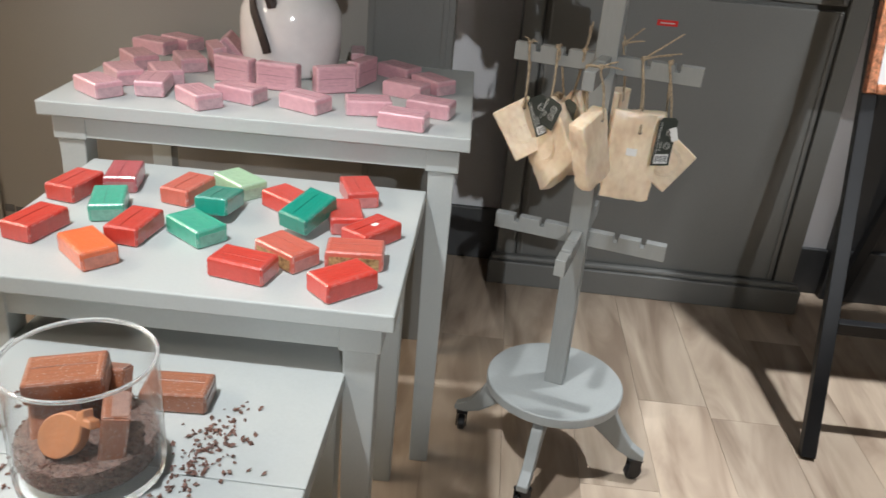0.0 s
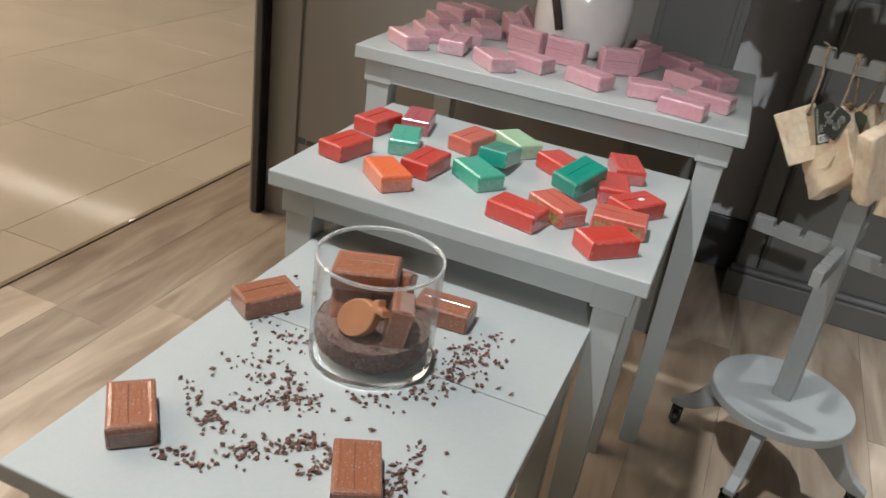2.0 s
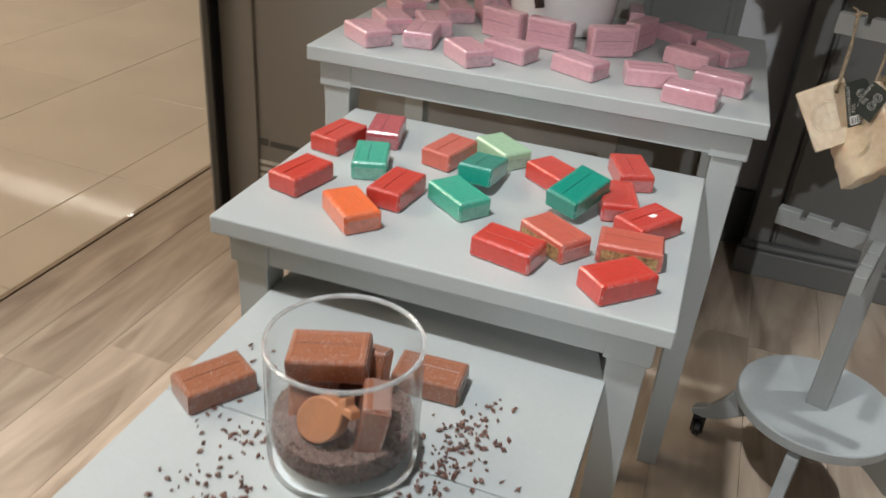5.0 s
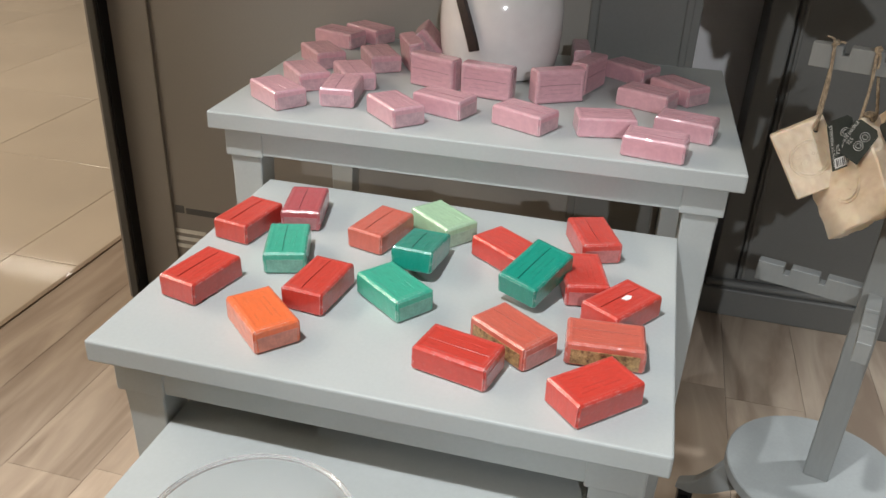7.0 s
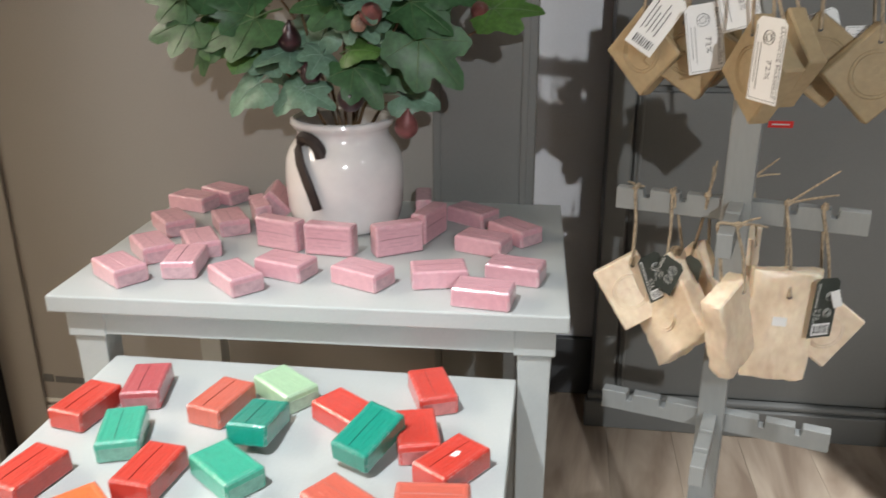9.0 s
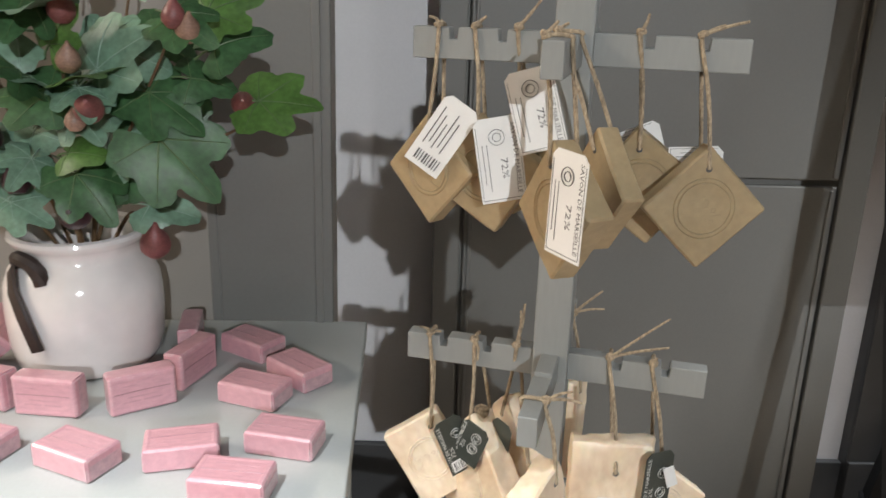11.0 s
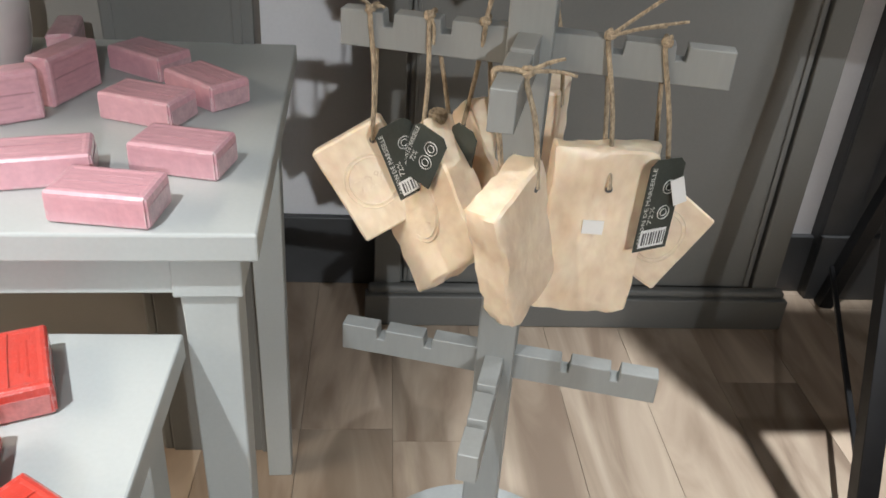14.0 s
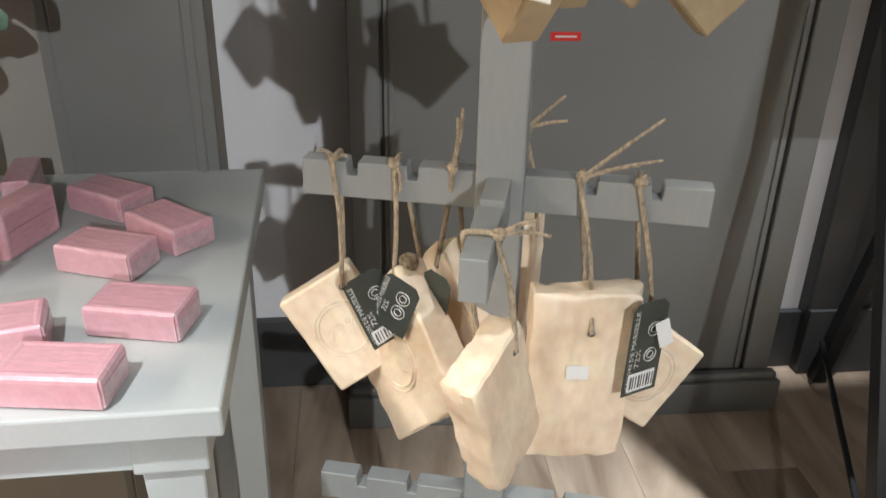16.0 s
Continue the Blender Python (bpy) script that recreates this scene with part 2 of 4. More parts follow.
COPPER = material("copper_frame", (0.72, 0.3, 0.16), rough=0.35, metal=0.7, grain=0.3, scale=80, bump=0.8, fine=220)
BOARD = material("white_board", (0.85, 0.85, 0.85), rough=0.5, grain=0.01, scale=5)
RUBBER = material("black_caster", (0.015, 0.015, 0.016), rough=0.35, grain=0.1, scale=60)
GOLD = material("gold_side_label", (0.42, 0.27, 0.12), rough=0.35, metal=0.3, grain=0.35, scale=180, bump=0.2, fine=500, tint=(0.12, 0.05, 0.03))
CARTON = material("brown_carton", (0.2, 0.13, 0.085), rough=0.7, grain=0.06, scale=14)
SOAP = {
    "red": wrap("red_wrapped_soap", (0.56, 0.046, 0.03)),
    "salmon": wrap("salmon_wrapped_soap", (0.56, 0.115, 0.075)),
    "rose": wrap("rose_red_wrapped_soap", (0.44, 0.075, 0.085)),
    "orange": wrap("orange_wrapped_soap", (0.75, 0.145, 0.04)),
    "green": wrap("jade_green_wrapped_soap", (0.04, 0.38, 0.255)),
    "teal": wrap("deep_green_wrapped_soap", (0.003, 0.24, 0.17)),
    "pale": wrap("pale_green_wrapped_soap", (0.34, 0.52, 0.33)),
    "pink": wrap("pink_wrapped_soap", (0.64, 0.34, 0.385)),
    "brown": wrap("chocolate_brown_wrapped_soap", (0.30, 0.105, 0.05), specks=0.4),
}
EMBOSS = {key: material("pressed_soap", [0.86 * c for c in m.diffuse_color[:3]], rough=0.4, grain=0.06, scale=90, bump=0.2, fine=300, coat=0.4) for key, m in SOAP.items()}
CREASE = {key: material("wrapper_seam", [0.6 * c for c in m.diffuse_color[:3]], rough=0.4, grain=0.06, scale=90, coat=0.4) for key, m in SOAP.items()}
# soap colours paled for one end face: glare on the folded film, painted in
SLEEVE = {key: material("wrapper_end_glare", [0.68 * c + 0.13 for c in m.diffuse_color[:3]], rough=0.3, grain=0.12, scale=90, bump=0.5, fine=300, coat=0.6) for key, m in SOAP.items()}

# ---- building helpers ----


def mesh_of(name, bm, mat, smooth=False):
    me = bpy.data.meshes.new(name)
    bmesh.ops.recalc_face_normals(bm, faces=bm.faces)
    bm.to_mesh(me)
    bm.free()
    me.materials.append(mat)
    if smooth:
        me.shade_smooth()
        me.set_sharp_from_angle(angle=radians(38))
    return me


def part(name, bm, mat, parent=None, label="", smooth=False):
    ob = new(name, mesh_of(name, bm, mat, smooth))
    ob.parent = parent
    return tagged(ob, label)


def empty(name, x, y, z, rz=0, **tags):
    ob = new(name)
    ob.empty_display_size = 0.05
    ob.matrix_world = pose(x, y, z, 0, 0, rz)
    return tagged(ob, **tags)


def box(x0, x1, y0, y1, z0, z1, bevel=0.0, segs=2, bm=None):
    own = bmesh.new()
    m = Matrix.Translation(((x0 + x1) / 2, (y0 + y1) / 2, (z0 + z1) / 2)) @ Matrix.Diagonal((x1 - x0, y1 - y0, z1 - z0, 1))
    bmesh.ops.create_cube(own, size=1, matrix=m)
    if bevel:
        bmesh.ops.bevel(own, geom=own.edges[:], offset=bevel, segments=segs, profile=0.5, affect="EDGES")
    return own


def join(*bms):
    """One bmesh out of several."""
    out = bmesh.new()
    for b in bms:
        me = bpy.data.meshes.new("tmp")
        b.to_mesh(me)
        b.free()
        out.from_mesh(me)
        bpy.data.meshes.remove(me)
    return out


def moved(bm, m):
    bmesh.ops.transform(bm, matrix=m, verts=bm.verts)
    return bm


def lathe(profile, steps=48):
    bm = bmesh.new()
    rings = []
    for r, z in profile:
        rings.append([bm.verts.new((r * math.cos(2 * math.pi * i / steps), r * math.sin(2 * math.pi * i / steps), z)) for i in range(steps)])
    for a, b in zip(rings, rings[1:]):
        for i in range(steps):
            j = (i + 1) % steps
            bm.faces.new((a[i], a[j], b[j], b[i]))
    ring_shut = profile[0] == profile[-1]
    if profile[0][0] > 1e-5 and not ring_shut:
        bm.faces.new(rings[0][::-1])
    if profile[-1][0] > 1e-5 and not ring_shut:
        bm.faces.new(rings[-1])
    bmesh.ops.remove_doubles(bm, verts=bm.verts, dist=1e-6)
    return bm


def tube(points, radius, sides=7, taper=None):
    """A round strand along a smooth line through the points."""
    pts = [Vector(p) for p in points]
    fine = []
    for i in range(len(pts) - 1):
        a, b, c, d = pts[max(i - 1, 0)], pts[i], pts[i + 1], pts[min(i + 2, len(pts) - 1)]
        for k in range(5):
            s = k / 5
            fine.append(0.5 * ((2 * b) + (c - a) * s + (2 * a - 5 * b + 4 * c - d) * s * s + (3 * b - a - 3 * c + d) * s ** 3))
    fine.append(pts[-1])
    bm = bmesh.new()
    rings, up = [], Vector((0.13, 0.31, 0.94))
    for i, p in enumerate(fine):
        t = (fine[min(i + 1, len(fine) - 1)] - fine[max(i - 1, 0)]).normalized()
        u = t.cross(up)
        u = u.normalized() if u.length > 1e-4 else t.orthogonal().normalized()
        v = t.cross(u)
        r = radius * (1 if taper is None else 1 + (taper - 1) * i / (len(fine) - 1))
        rings.append([bm.verts.new(p + r * (u * math.cos(2 * math.pi * k / sides) + v * math.sin(2 * math.pi * k / sides))) for k in range(sides)])
    for a, b in zip(rings, rings[1:]):
        for k in range(sides):
            bm.faces.new((a[k], a[(k + 1) % sides], b[(k + 1) % sides], b[k]))
    bm.faces.new(rings[0][::-1])
    bm.faces.new(rings[-1])
    return bm


def ribbon(points, width, thick, taper=1.0):
    """A flat strap along the points, its broad side facing away from the z axis."""
    bm = bmesh.new()
    rings = []
    for i, p in enumerate(points):
        p = Vector(p)
        t = (Vector(points[min(i + 1, len(points) - 1)]) - Vector(points[max(i - 1, 0)])).normalized()
        out = Vector((p.x, p.y, 0)).normalized()
        side = t.cross(out).normalized()
        out = side.cross(t)
        w = width / 2 * (1 + (taper - 1) * i / (len(points) - 1))
        rings.append([bm.verts.new(p + side * a * w + out * b * thick / 2) for a, b in ((-1, -0.4), (-0.7, 1), (0.7, 1), (1, -0.4), (0.6, -1), (-0.6, -1))])
    for a, b in zip(rings, rings[1:]):
        for k in range(6):
            bm.faces.new((a[k], a[(k + 1) % 6], b[(k + 1) % 6], b[k]))
    bm.faces.new(rings[0][::-1])
    bm.faces.new(rings[-1])
    return bm


def prism(outline, y0, y1, bevel=0.0):
    """A flat outline in x and z, drawn out from y0 to y1."""
    bm = bmesh.new()
    f = bm.faces.new([bm.verts.new((x, y0, z)) for x, z in outline])
    made = bmesh.ops.extrude_face_region(bm, geom=[f])
    bmesh.ops.translate(bm, verts=[v for v in made["geom"] if isinstance(v, bmesh.types.BMVert)], vec=(0, y1 - y0, 0))
    if bevel:
        bmesh.ops.bevel(bm, geom=bm.edges[:], offset=bevel, segments=1, affect="EDGES")
    return bm


def ball(r, at=(0, 0, 0), scale=(1, 1, 1), u=14, v=9):
    bm = bmesh.new()
    bmesh.ops.create_uvsphere(bm, u_segments=u, v_segments=v, radius=r, matrix=Matrix.Translation(at) @ Matrix.Diagonal((*scale, 1)))
    return bm


def words(text, size, mat, parent, m, width=None):
    """Flat printed text, as a mesh."""
    cu = bpy.data.curves.new("print", "FONT")
    cu.body, cu.size, cu.align_x, cu.align_y, cu.extrude, cu.resolution_u = text, size, "CENTER", "CENTER", 0.00005, 1
    tmp = bpy.data.objects.new("tmp", cu)
    me = bpy.data.meshes.new_from_object(tmp)
    bpy.data.objects.remove(tmp)
    me.materials.clear()
    me.materials.append(mat)
    if width:
        w = max(v.co.x for v in me.vertices) - min(v.co.x for v in me.vertices)
        for v in me.vertices:
            v.co.x *= width / w
    ob = new("print", me)
    ob.parent = parent
    ob.matrix_basis = m
    return ob


# ---- setting ----
BX0, BX1, BY0, BY1, TOP = -1.51, 3.2, -3.4, 2.43, 2.96


def structure(name, bm, mat, label, category):
    return tagged(part(name, bm, mat), label, category, kind="structure")


floor = structure("floor", box(BX0, BX1, BY0, 2.6, -0.12, -0.004), JOINT, "taupe wood plank floor of the shop", "floor")
mall = structure("mall_floor", box(-12.0, BX0, -5.0, 9.0, -0.12, -0.004), GROUT, "polished beige tile floor outside the shop", "floor")
# the shop ceiling is out of view; dark paint keeps bounce and reflections low
structure("ceiling", box(BX0, BX1, BY0, 2.6, TOP, TOP + 0.1), PANEL, "unseen shop ceiling, dark to cut bounced light", "ceiling")
structure("mall_ceiling", box(-12.0, BX0, -5.0, 9.0, 3.4, 3.5), PLASTER, "plain pale ceiling over the mall", "ceiling")
structure("wall_north", box(-1.2, BX1, BY1, 2.6, 0, TOP), WHITE, "pale painted back wall", "wall")
structure("wall_return", box(-1.265, -1.2, 1.935, 2.6, 0, TOP), TAUPE, "plain taupe return wall", "wall")
structure("wall_east", box(BX1, BX1 + 0.1, BY0, 2.6, 0, TOP), TAUPE, "plain taupe side wall", "wall")
structure("wall_south", box(BX0, BX1, BY0 - 0.1, BY0, 0, TOP), TAUPE, "plain taupe wall", "wall")
structure("wall_mall_north", box(-12.0, BX0, 9.0, 9.1, 0, 3.4), PLASTER, "plain wall across the mall", "wall")
structure("wall_mall_south", box(-12.0, BX0, -5.1, -5.0, 0, 3.4), PLASTER, "plain wall across the mall", "wall")
structure("wall_mall_west", box(-12.1, -12.0, -5.0, 9.0, 0, 3.4), PLASTER, "plain wall across the mall", "wall")
structure("wall_fascia", box(BX0 - 0.05, BX0 + 0.05, -5.0, 9.0, 2.85, 3.4), TAUPE, "taupe fascia over the shop front", "wall")

# partition behind the tables: a flat sheet with a framed edge
pw = structure("wall_partition", box(-1.265, -0.058, 1.885, 1.935, 0, TOP), TAUPE, "taupe painted partition wall with framed panel", "wall")
part("stile", box(-0.235, -0.058, 1.874, 1.886, 0, TOP, 0.002), PANEL, pw, "grey vertical stile")
part("bead", box(-0.252, -0.2345, 1.877, 1.887, 0, TOP, 0.004), PANEL, pw, "raised vertical bead")
part("bead", box(-0.085, -0.072, 1.870, 1.8745, 0, TOP, 0.002), PANEL, pw)
part("stile", box(-1.265, -1.17, 1.878, 1.886, 0, TOP, 0.002), TAUPE, pw)
# the shop's painted name, as plain bars
for x0, x1, z0, z1 in ((-1.165, -1.142, 0.243, 0.262), (-1.136, -1.015, 0.243, 0.258), (-1.005, -0.95, 0.243, 0.260), (-0.94, -0.86, 0.243, 0.258)):
    part("lettering_bar", box(x0, x1, 1.8835, 1.8852, z0, z1), INK, pw, "dark painted lettering")
for i in range(3):
    part("lettering_bar", box(-1.20 + 0.012 * i, -1.09, 1.8835, 1.8852, 0.150 + 0.02 * i, 0.160 + 0.02 * i), INK_W, pw, "white painted stripe")

post = tagged(part("shopfront_post", box(-1.302, -1.2905, 1.85, 1.90, 0, TOP, 0.003), TAUPE), "taupe metal shopfront post with dark joint strip", "post", kind="structure")
part("joint_strip", box(-1.290, -1.2705, 1.842, 1.90, 0, TOP, 0.002), FRAME, post, "dark bronze joint strip")
part("gasket", box(-1.2703, -1.2655, 1.85, 1.88, 0, TOP), BLACK, post, "black rubber gasket")
win = tagged(empty("window_1", BX0, 0.5, 0), "frameless clear glass shopfront beside the mall", "window", kind="structure")
pane = part("pane", box(-0.006, 0.006, -5.5, 8.5, 0.004, 2.85), GLASS, win, "clear glass sheet")
pane.visible_shadow = False
part("bottom_rail", box(-0.0075, 0.0075, -5.5, 8.5, -0.003, 0.0035), GROUT, win, "thin brown floor channel")

tagged(part("skirting", box(-1.2, 0.105, BY1 - 0.018, BY1, 0, 0.172, 0.003), SKIRT), "dark grey skirting board", "skirting", kind="structure")
tagged(part("skirting", box(0.995, 1.12, BY1 - 0.018, BY1, 0, 0.15, 0.003), SKIRT), "dark grey skirting board", "skirting", kind="structure")

# panelled cupboard front
cup = empty("panelled_cupboard", 0.1, 2.28, 0, label="dark grey painted panelled cupboard with moulded base", category="cupboard")
part("body", box(0.0, 0.885, 0.022, 0.15, 0.0, TOP - 0.002), PANEL, cup)
for x0, x1 in ((0.0, 0.055), (0.83, 0.885)):
    part("stile", box(x0, x1, 0.0, 0.022, 0.088, TOP - 0.003, 0.003), PANEL, cup)
for z0, z1 in ((0.09, 0.868), (0.882, 2.2)):
    door = part("door", box(0.062, 0.823, 0.004, 0.0215, z0, z1, 0.003), PANEL, cup)
    part("bead", box(0.07, 0.078, -0.002, 0.0042, z0 + 0.006, z1 - 0.006, 0.002), PANEL, door, "narrow raised bead")
    part("bead", box(0.808, 0.816, -0.002, 0.0042, z0 + 0.006, z1 - 0.006, 0.002), PANEL, door, "narrow raised bead")
plinth = part("plinth", box(-0.018, 0.905, -0.03, 0.0, 0, 0.075, 0.003), PANEL, cup, "moulded base board")
part("moulding", box(-0.012, 0.899, -0.02, 0.004, 0.0745, 0.092, 0.007, 3), PANEL, plinth, "rounded top moulding")
part("security_label", box(0.352, 0.406, 0.0025, 0.0045, 0.793, 0.808), RED_LABEL, cup, "small red plastic label")
part("label_bar", box(0.36, 0.398, 0.0015, 0.0027, 0.799, 0.802), INK_W, cup, "faint printed line")

dw = structure("wall_panel", box(1.118, BX1, 2.395, BY1, 0, TOP), SKIRT, "dark charcoal wall panelling", "wall")
part("stile", box(1.118, 1.19, 2.385, 2.396, 0.17, TOP, 0.003), SKIRT, dw)
part("plinth", box(1.118, 2.4, 2.377, 2.396, 0, 0.17, 0.003), SKIRT, dw)

# ---- nest of tables ----


def table(x0, x1, y0, y1, top, label, seam=None, turn=0):
    t = empty("nest_table", (x0 + x1) / 2, (y0 + y1) / 2, 0, turn, label=label, category="table", group="nest of tables")
    w, d, th = (x1 - x0) / 2, (y1 - y0) / 2, 0.026
    if seam:
        s = seam - (y0 + y1) / 2
        part("tabletop", box(-w, w, -d, s - 0.0004, top - th, top, 0.0025), PAINT, t, "smooth grey painted top")
        part("extension_leaf", box(-w, w, s + 0.0004, d, top - th, top, 0.0012), PAINT, t, "sliding grey leaf")
    else:
        part("tabletop", box(-w, w, -d, d, top - th, top, 0.0025), PAINT, t, "smooth grey painted top")
    a0, a1, i = top - th - 0.045, top - th - 0.0005, 0.02
    for sx in (-1, 1):
        for sy in (-1, 1):
            cx, cy = sx * (w - i - 0.026), sy * (d - i - 0.026)
            leg = part("leg", tapered(cx, cy, sx, sy, a0), PAINT, t)
            part("leg_head", box(cx - 0.029, cx + 0.029, cy - 0.029, cy + 0.029, a0, a1, 0.002), PAINT, leg, "square head block")
    for sy in (-1, 1):
        part("apron", box(-w + i + 0.05, w - i - 0.05, sy * (d - i - 0.008) - 0.009, sy * (d - i - 0.008) + 0.009, a0 + 0.004, a1, 0.001), PAINT, t)
    for sx in (-1, 1):
        part("apron", box(sx * (w - i - 0.008) - 0.009, sx * (w - i - 0.008) + 0.009, -d + i + 0.05, d - i - 0.05, a0 + 0.004, a1, 0.001), PAINT, t)
    return t


def tapered(cx, cy, sx, sy, z1):
    bm = bmesh.new()
    h, f = 0.024, 0.0185
    rings = []
    for z, r in ((0, f), (z1 - 0.03, h - 0.001), (z1 - 0.0004, h)):
        ox, oy = cx, cy
        rings.append([bm.verts.new((ox + a * r, oy + b * r, z)) for a, b in ((-1, -1), (1, -1), (1, 1), (-1, 1))])
    for a, b in zip(rings, rings[1:]):
        for k in range(4):
            bm.faces.new((a[k], a[(k + 1) % 4], b[(k + 1) % 4], b[k]))
    bm.faces.new(rings[0][::-1])
    bm.faces.new(rings[-1])
    bmesh.ops.bevel(bm, geom=bm.edges[:], offset=0.0015, segments=1, affect="EDGES")
    return bm


HIGH, MID, LOW = 0.716, 0.608, 0.498
table(-0.7425, 0.0045, 1.360, 1.868, HIGH, "tall pale grey painted table against the partition", turn=2)
table(-0.655, -0.055, 0.935, 1.386, MID, "middle-height pale grey painted table of the nest", turn=0.6)
table(-0.582, -0.118, 0.355, 1.10, LOW, "low pale grey painted table with a sliding leaf", seam=0.731)

# ---- soaps ----
L, W, H = 0.082, 0.051, 0.028


def soap_mesh(name, mat, l=L, w=W, h=H):
    """A pillow-edged bar with a shallow frame pressed into its top."""
    bm = box(-l / 2, l / 2, -w / 2, w / 2, 0, h)
    top = [e for e in bm.edges if all(v.co.z > h / 2 for v in e.verts)]
    rest = [e for e in bm.edges if e not in top]
    bmesh.ops.bevel(bm, geom=top, offset=0.0055, segments=3, profile=0.6, affect="EDGES")
    bmesh.ops.bevel(bm, geom=[e for e in bm.edges if e.calc_face_angle(0) > 1.2], offset=0.002, segments=2, affect="EDGES")
    flat = max(bm.faces, key=lambda f: f.calc_center_median().z * 10 + f.calc_area())
    made = bmesh.ops.inset_region(bm, faces=[flat], thickness=0.004, depth=-0.0006)
    for v in bm.verts:
        v.co += 0.0007 * noise.noise_vector(v.co * 60 + Vector((len(name), 0, 0)))
    return mesh_of(name, bm, mat, smooth=False)


SOAP_MESH, FOLD_MESH, END_MESH = {}, {}, {}
for key, mat in SOAP.items():
    SOAP_MESH[key] = soap_mesh("soap_bar", mat)
    FOLD_MESH[key] = mesh_of("wrapper_fold", tube([(-L / 2 + 0.006, 0.003, H - 0.0004), (0, 0.0035, H - 0.0002), (L / 2 - 0.006, 0.003, H - 0.0004)], 0.0006, 5), CREASE[key])
    END_MESH[key] = mesh_of("wrapper_end", prism([(-0.021, 0.002), (0.021, 0.002), (0.022, 0.019), (-0.022, 0.019)], -0.0004, 0.0004), SLEEVE[key])
PRESS_MESH = {}
for key, mat in SOAP.items():
    lines = [box(x0, x1, y - 0.0011, y + 0.0011, H - 0.0016, H - 0.00042, 0.0003, 1) for y, x0, x1 in ((-0.010, -0.026, -0.004), (-0.010, 0.0, 0.022), (-0.004, -0.02, 0.016), (0.012, -0.024, 0.002), (0.012, 0.006, 0.024))]
    PRESS_MESH[key] = mesh_of("embossing", join(*lines), EMBOSS[key])
GOLD_MESH = mesh_of("side_label", box(-L / 2 + 0.006, L / 2 - 0.006, -W / 2 - 0.0006, -W / 2 + 0.001, 0.003, 0.02), GOLD)


def soap(key, x, y, z, rz, label, group, rx=0, ry=0, gold=False, fold=True):
    ob = new("soap_bar", SOAP_MESH[key])
    ob.matrix_world = pose(x, y, z, rx, ry, rz)
    tagged(ob, label, "soap", group)
    if fold:
        f = new("wrapper_fold", FOLD_MESH[key])
        f.parent = ob
    pr = new("embossing", PRESS_MESH[key])
    pr.parent = ob
    side = 1 if math.cos(radians(rz)) > 0 else -1
    e = tagged(new("wrapper_end", END_MESH[key]), "folded wrapper end with its pale glare painted in")
    e.parent = ob
    e.matrix_basis = pose(side * (L / 2 + 0.0002), 0, 0, 0, 0, 90)
    if gold:
        g = new("side_label", GOLD_MESH)
        g.parent = ob
    return ob


MIX = "soaps on the middle table"
T = MID + 0.0005
soap("red", -0.608, 1.220, T, 80, "red soap bar in clear wrapper on grey table", MIX)
soap("rose", -0.553, 1.278, T, 103, "dull rose-red wrapped soap bar on grey table", MIX)
soap("green", -0.528, 1.165, T, 109, "jade green wrapped soap bar on grey table", MIX)
soap("red", -0.593, 1.071, T, 77, "red soap bar in clear wrapper on grey table", MIX)
soap("orange", -0.486, 1.009, T, 138, "bright orange wrapped soap bar on grey table", MIX, fold=False)
soap("red", -0.457, 1.094, T, 84, "red soap bar in clear wrapper on grey table", MIX)
soap("salmon", -0.435, 1.251, T, 76, "salmon red wrapped soap bar on grey table", MIX)
soap("pale", -0.363, 1.296, T, 142, "pale mint green wrapped soap bar on grey table", MIX, fold=False)
soap("teal", -0.366, 1.199, T + 0.007, 88, "deep green soap bar leaning on a jade one", MIX, rx=0, ry=9)
soap("green", -0.371, 1.109, T, 143, "jade green wrapped soap bar on grey table", MIX, fold=False)
soap("red", -0.266, 1.246, T, 145, "red soap bar half under a green one", MIX, fold=False)
soap("teal", -0.220, 1.178, T + 0.017, 66, "deep green soap bar lying across red ones", MIX, rx=6, ry=-11)
soap("red", -0.168, 1.208, T, 105, "red soap bar half under a green one", MIX, fold=False)
soap("red", -0.166, 1.316, T, 112, "red soap bar in clear wrapper on grey table", MIX)
flecked = soap("red", -0.118, 1.155, T, 56, "red soap bar with a worn white mark", MIX)
part("worn_mark", prism([(-0.007, -0.003), (0.004, -0.004), (0.007, 0.001), (0.001, 0.004), (-0.005, 0.003)], -0.0003, 0.0003), CARD_W, flecked, "torn white paper mark").matrix_basis = pose(0.004, -0.003, H - 0.0001, 90)
soap("salmon", -0.224, 1.063, T, 325, "salmon soap bar with a gold side label", MIX, gold=True)
soap("salmon", -0.129, 1.077, T, 5, "salmon soap bar with a gold side label", MIX, gold=True)
soap("red", -0.270, 1.008, T, 168, "red soap bar in clear wrapper on grey table", MIX)
soap("red", -0.131, 0.994, T, 45, "glossy red soap bar near the table edge", MIX, fold=False)

PINK = "pink soaps round the jug"
T = HIGH + 0.0005
for x, y, a in ((-0.657, 1.425, 143), (-0.653, 1.522, 133), (-0.676, 1.645, 134), (-0.695, 1.775, 164), (-0.655, 1.828, 155),
                (-0.578, 1.662, 124), (-0.584, 1.551, 124), (-0.573, 1.469, 99), (-0.472, 1.417, 137), (-0.413, 1.471, 162),
                (-0.290, 1.452, 156), (-0.179, 1.468, 14), (-0.107, 1.405, 173), (-0.068, 1.497, 168), (-0.127, 1.612, 160),
                (-0.080, 1.672, 138), (-0.160, 1.755, 147)):
    soap("pink", x, y, T, a, "pink soap bar in clear wrapper on grey table", PINK)
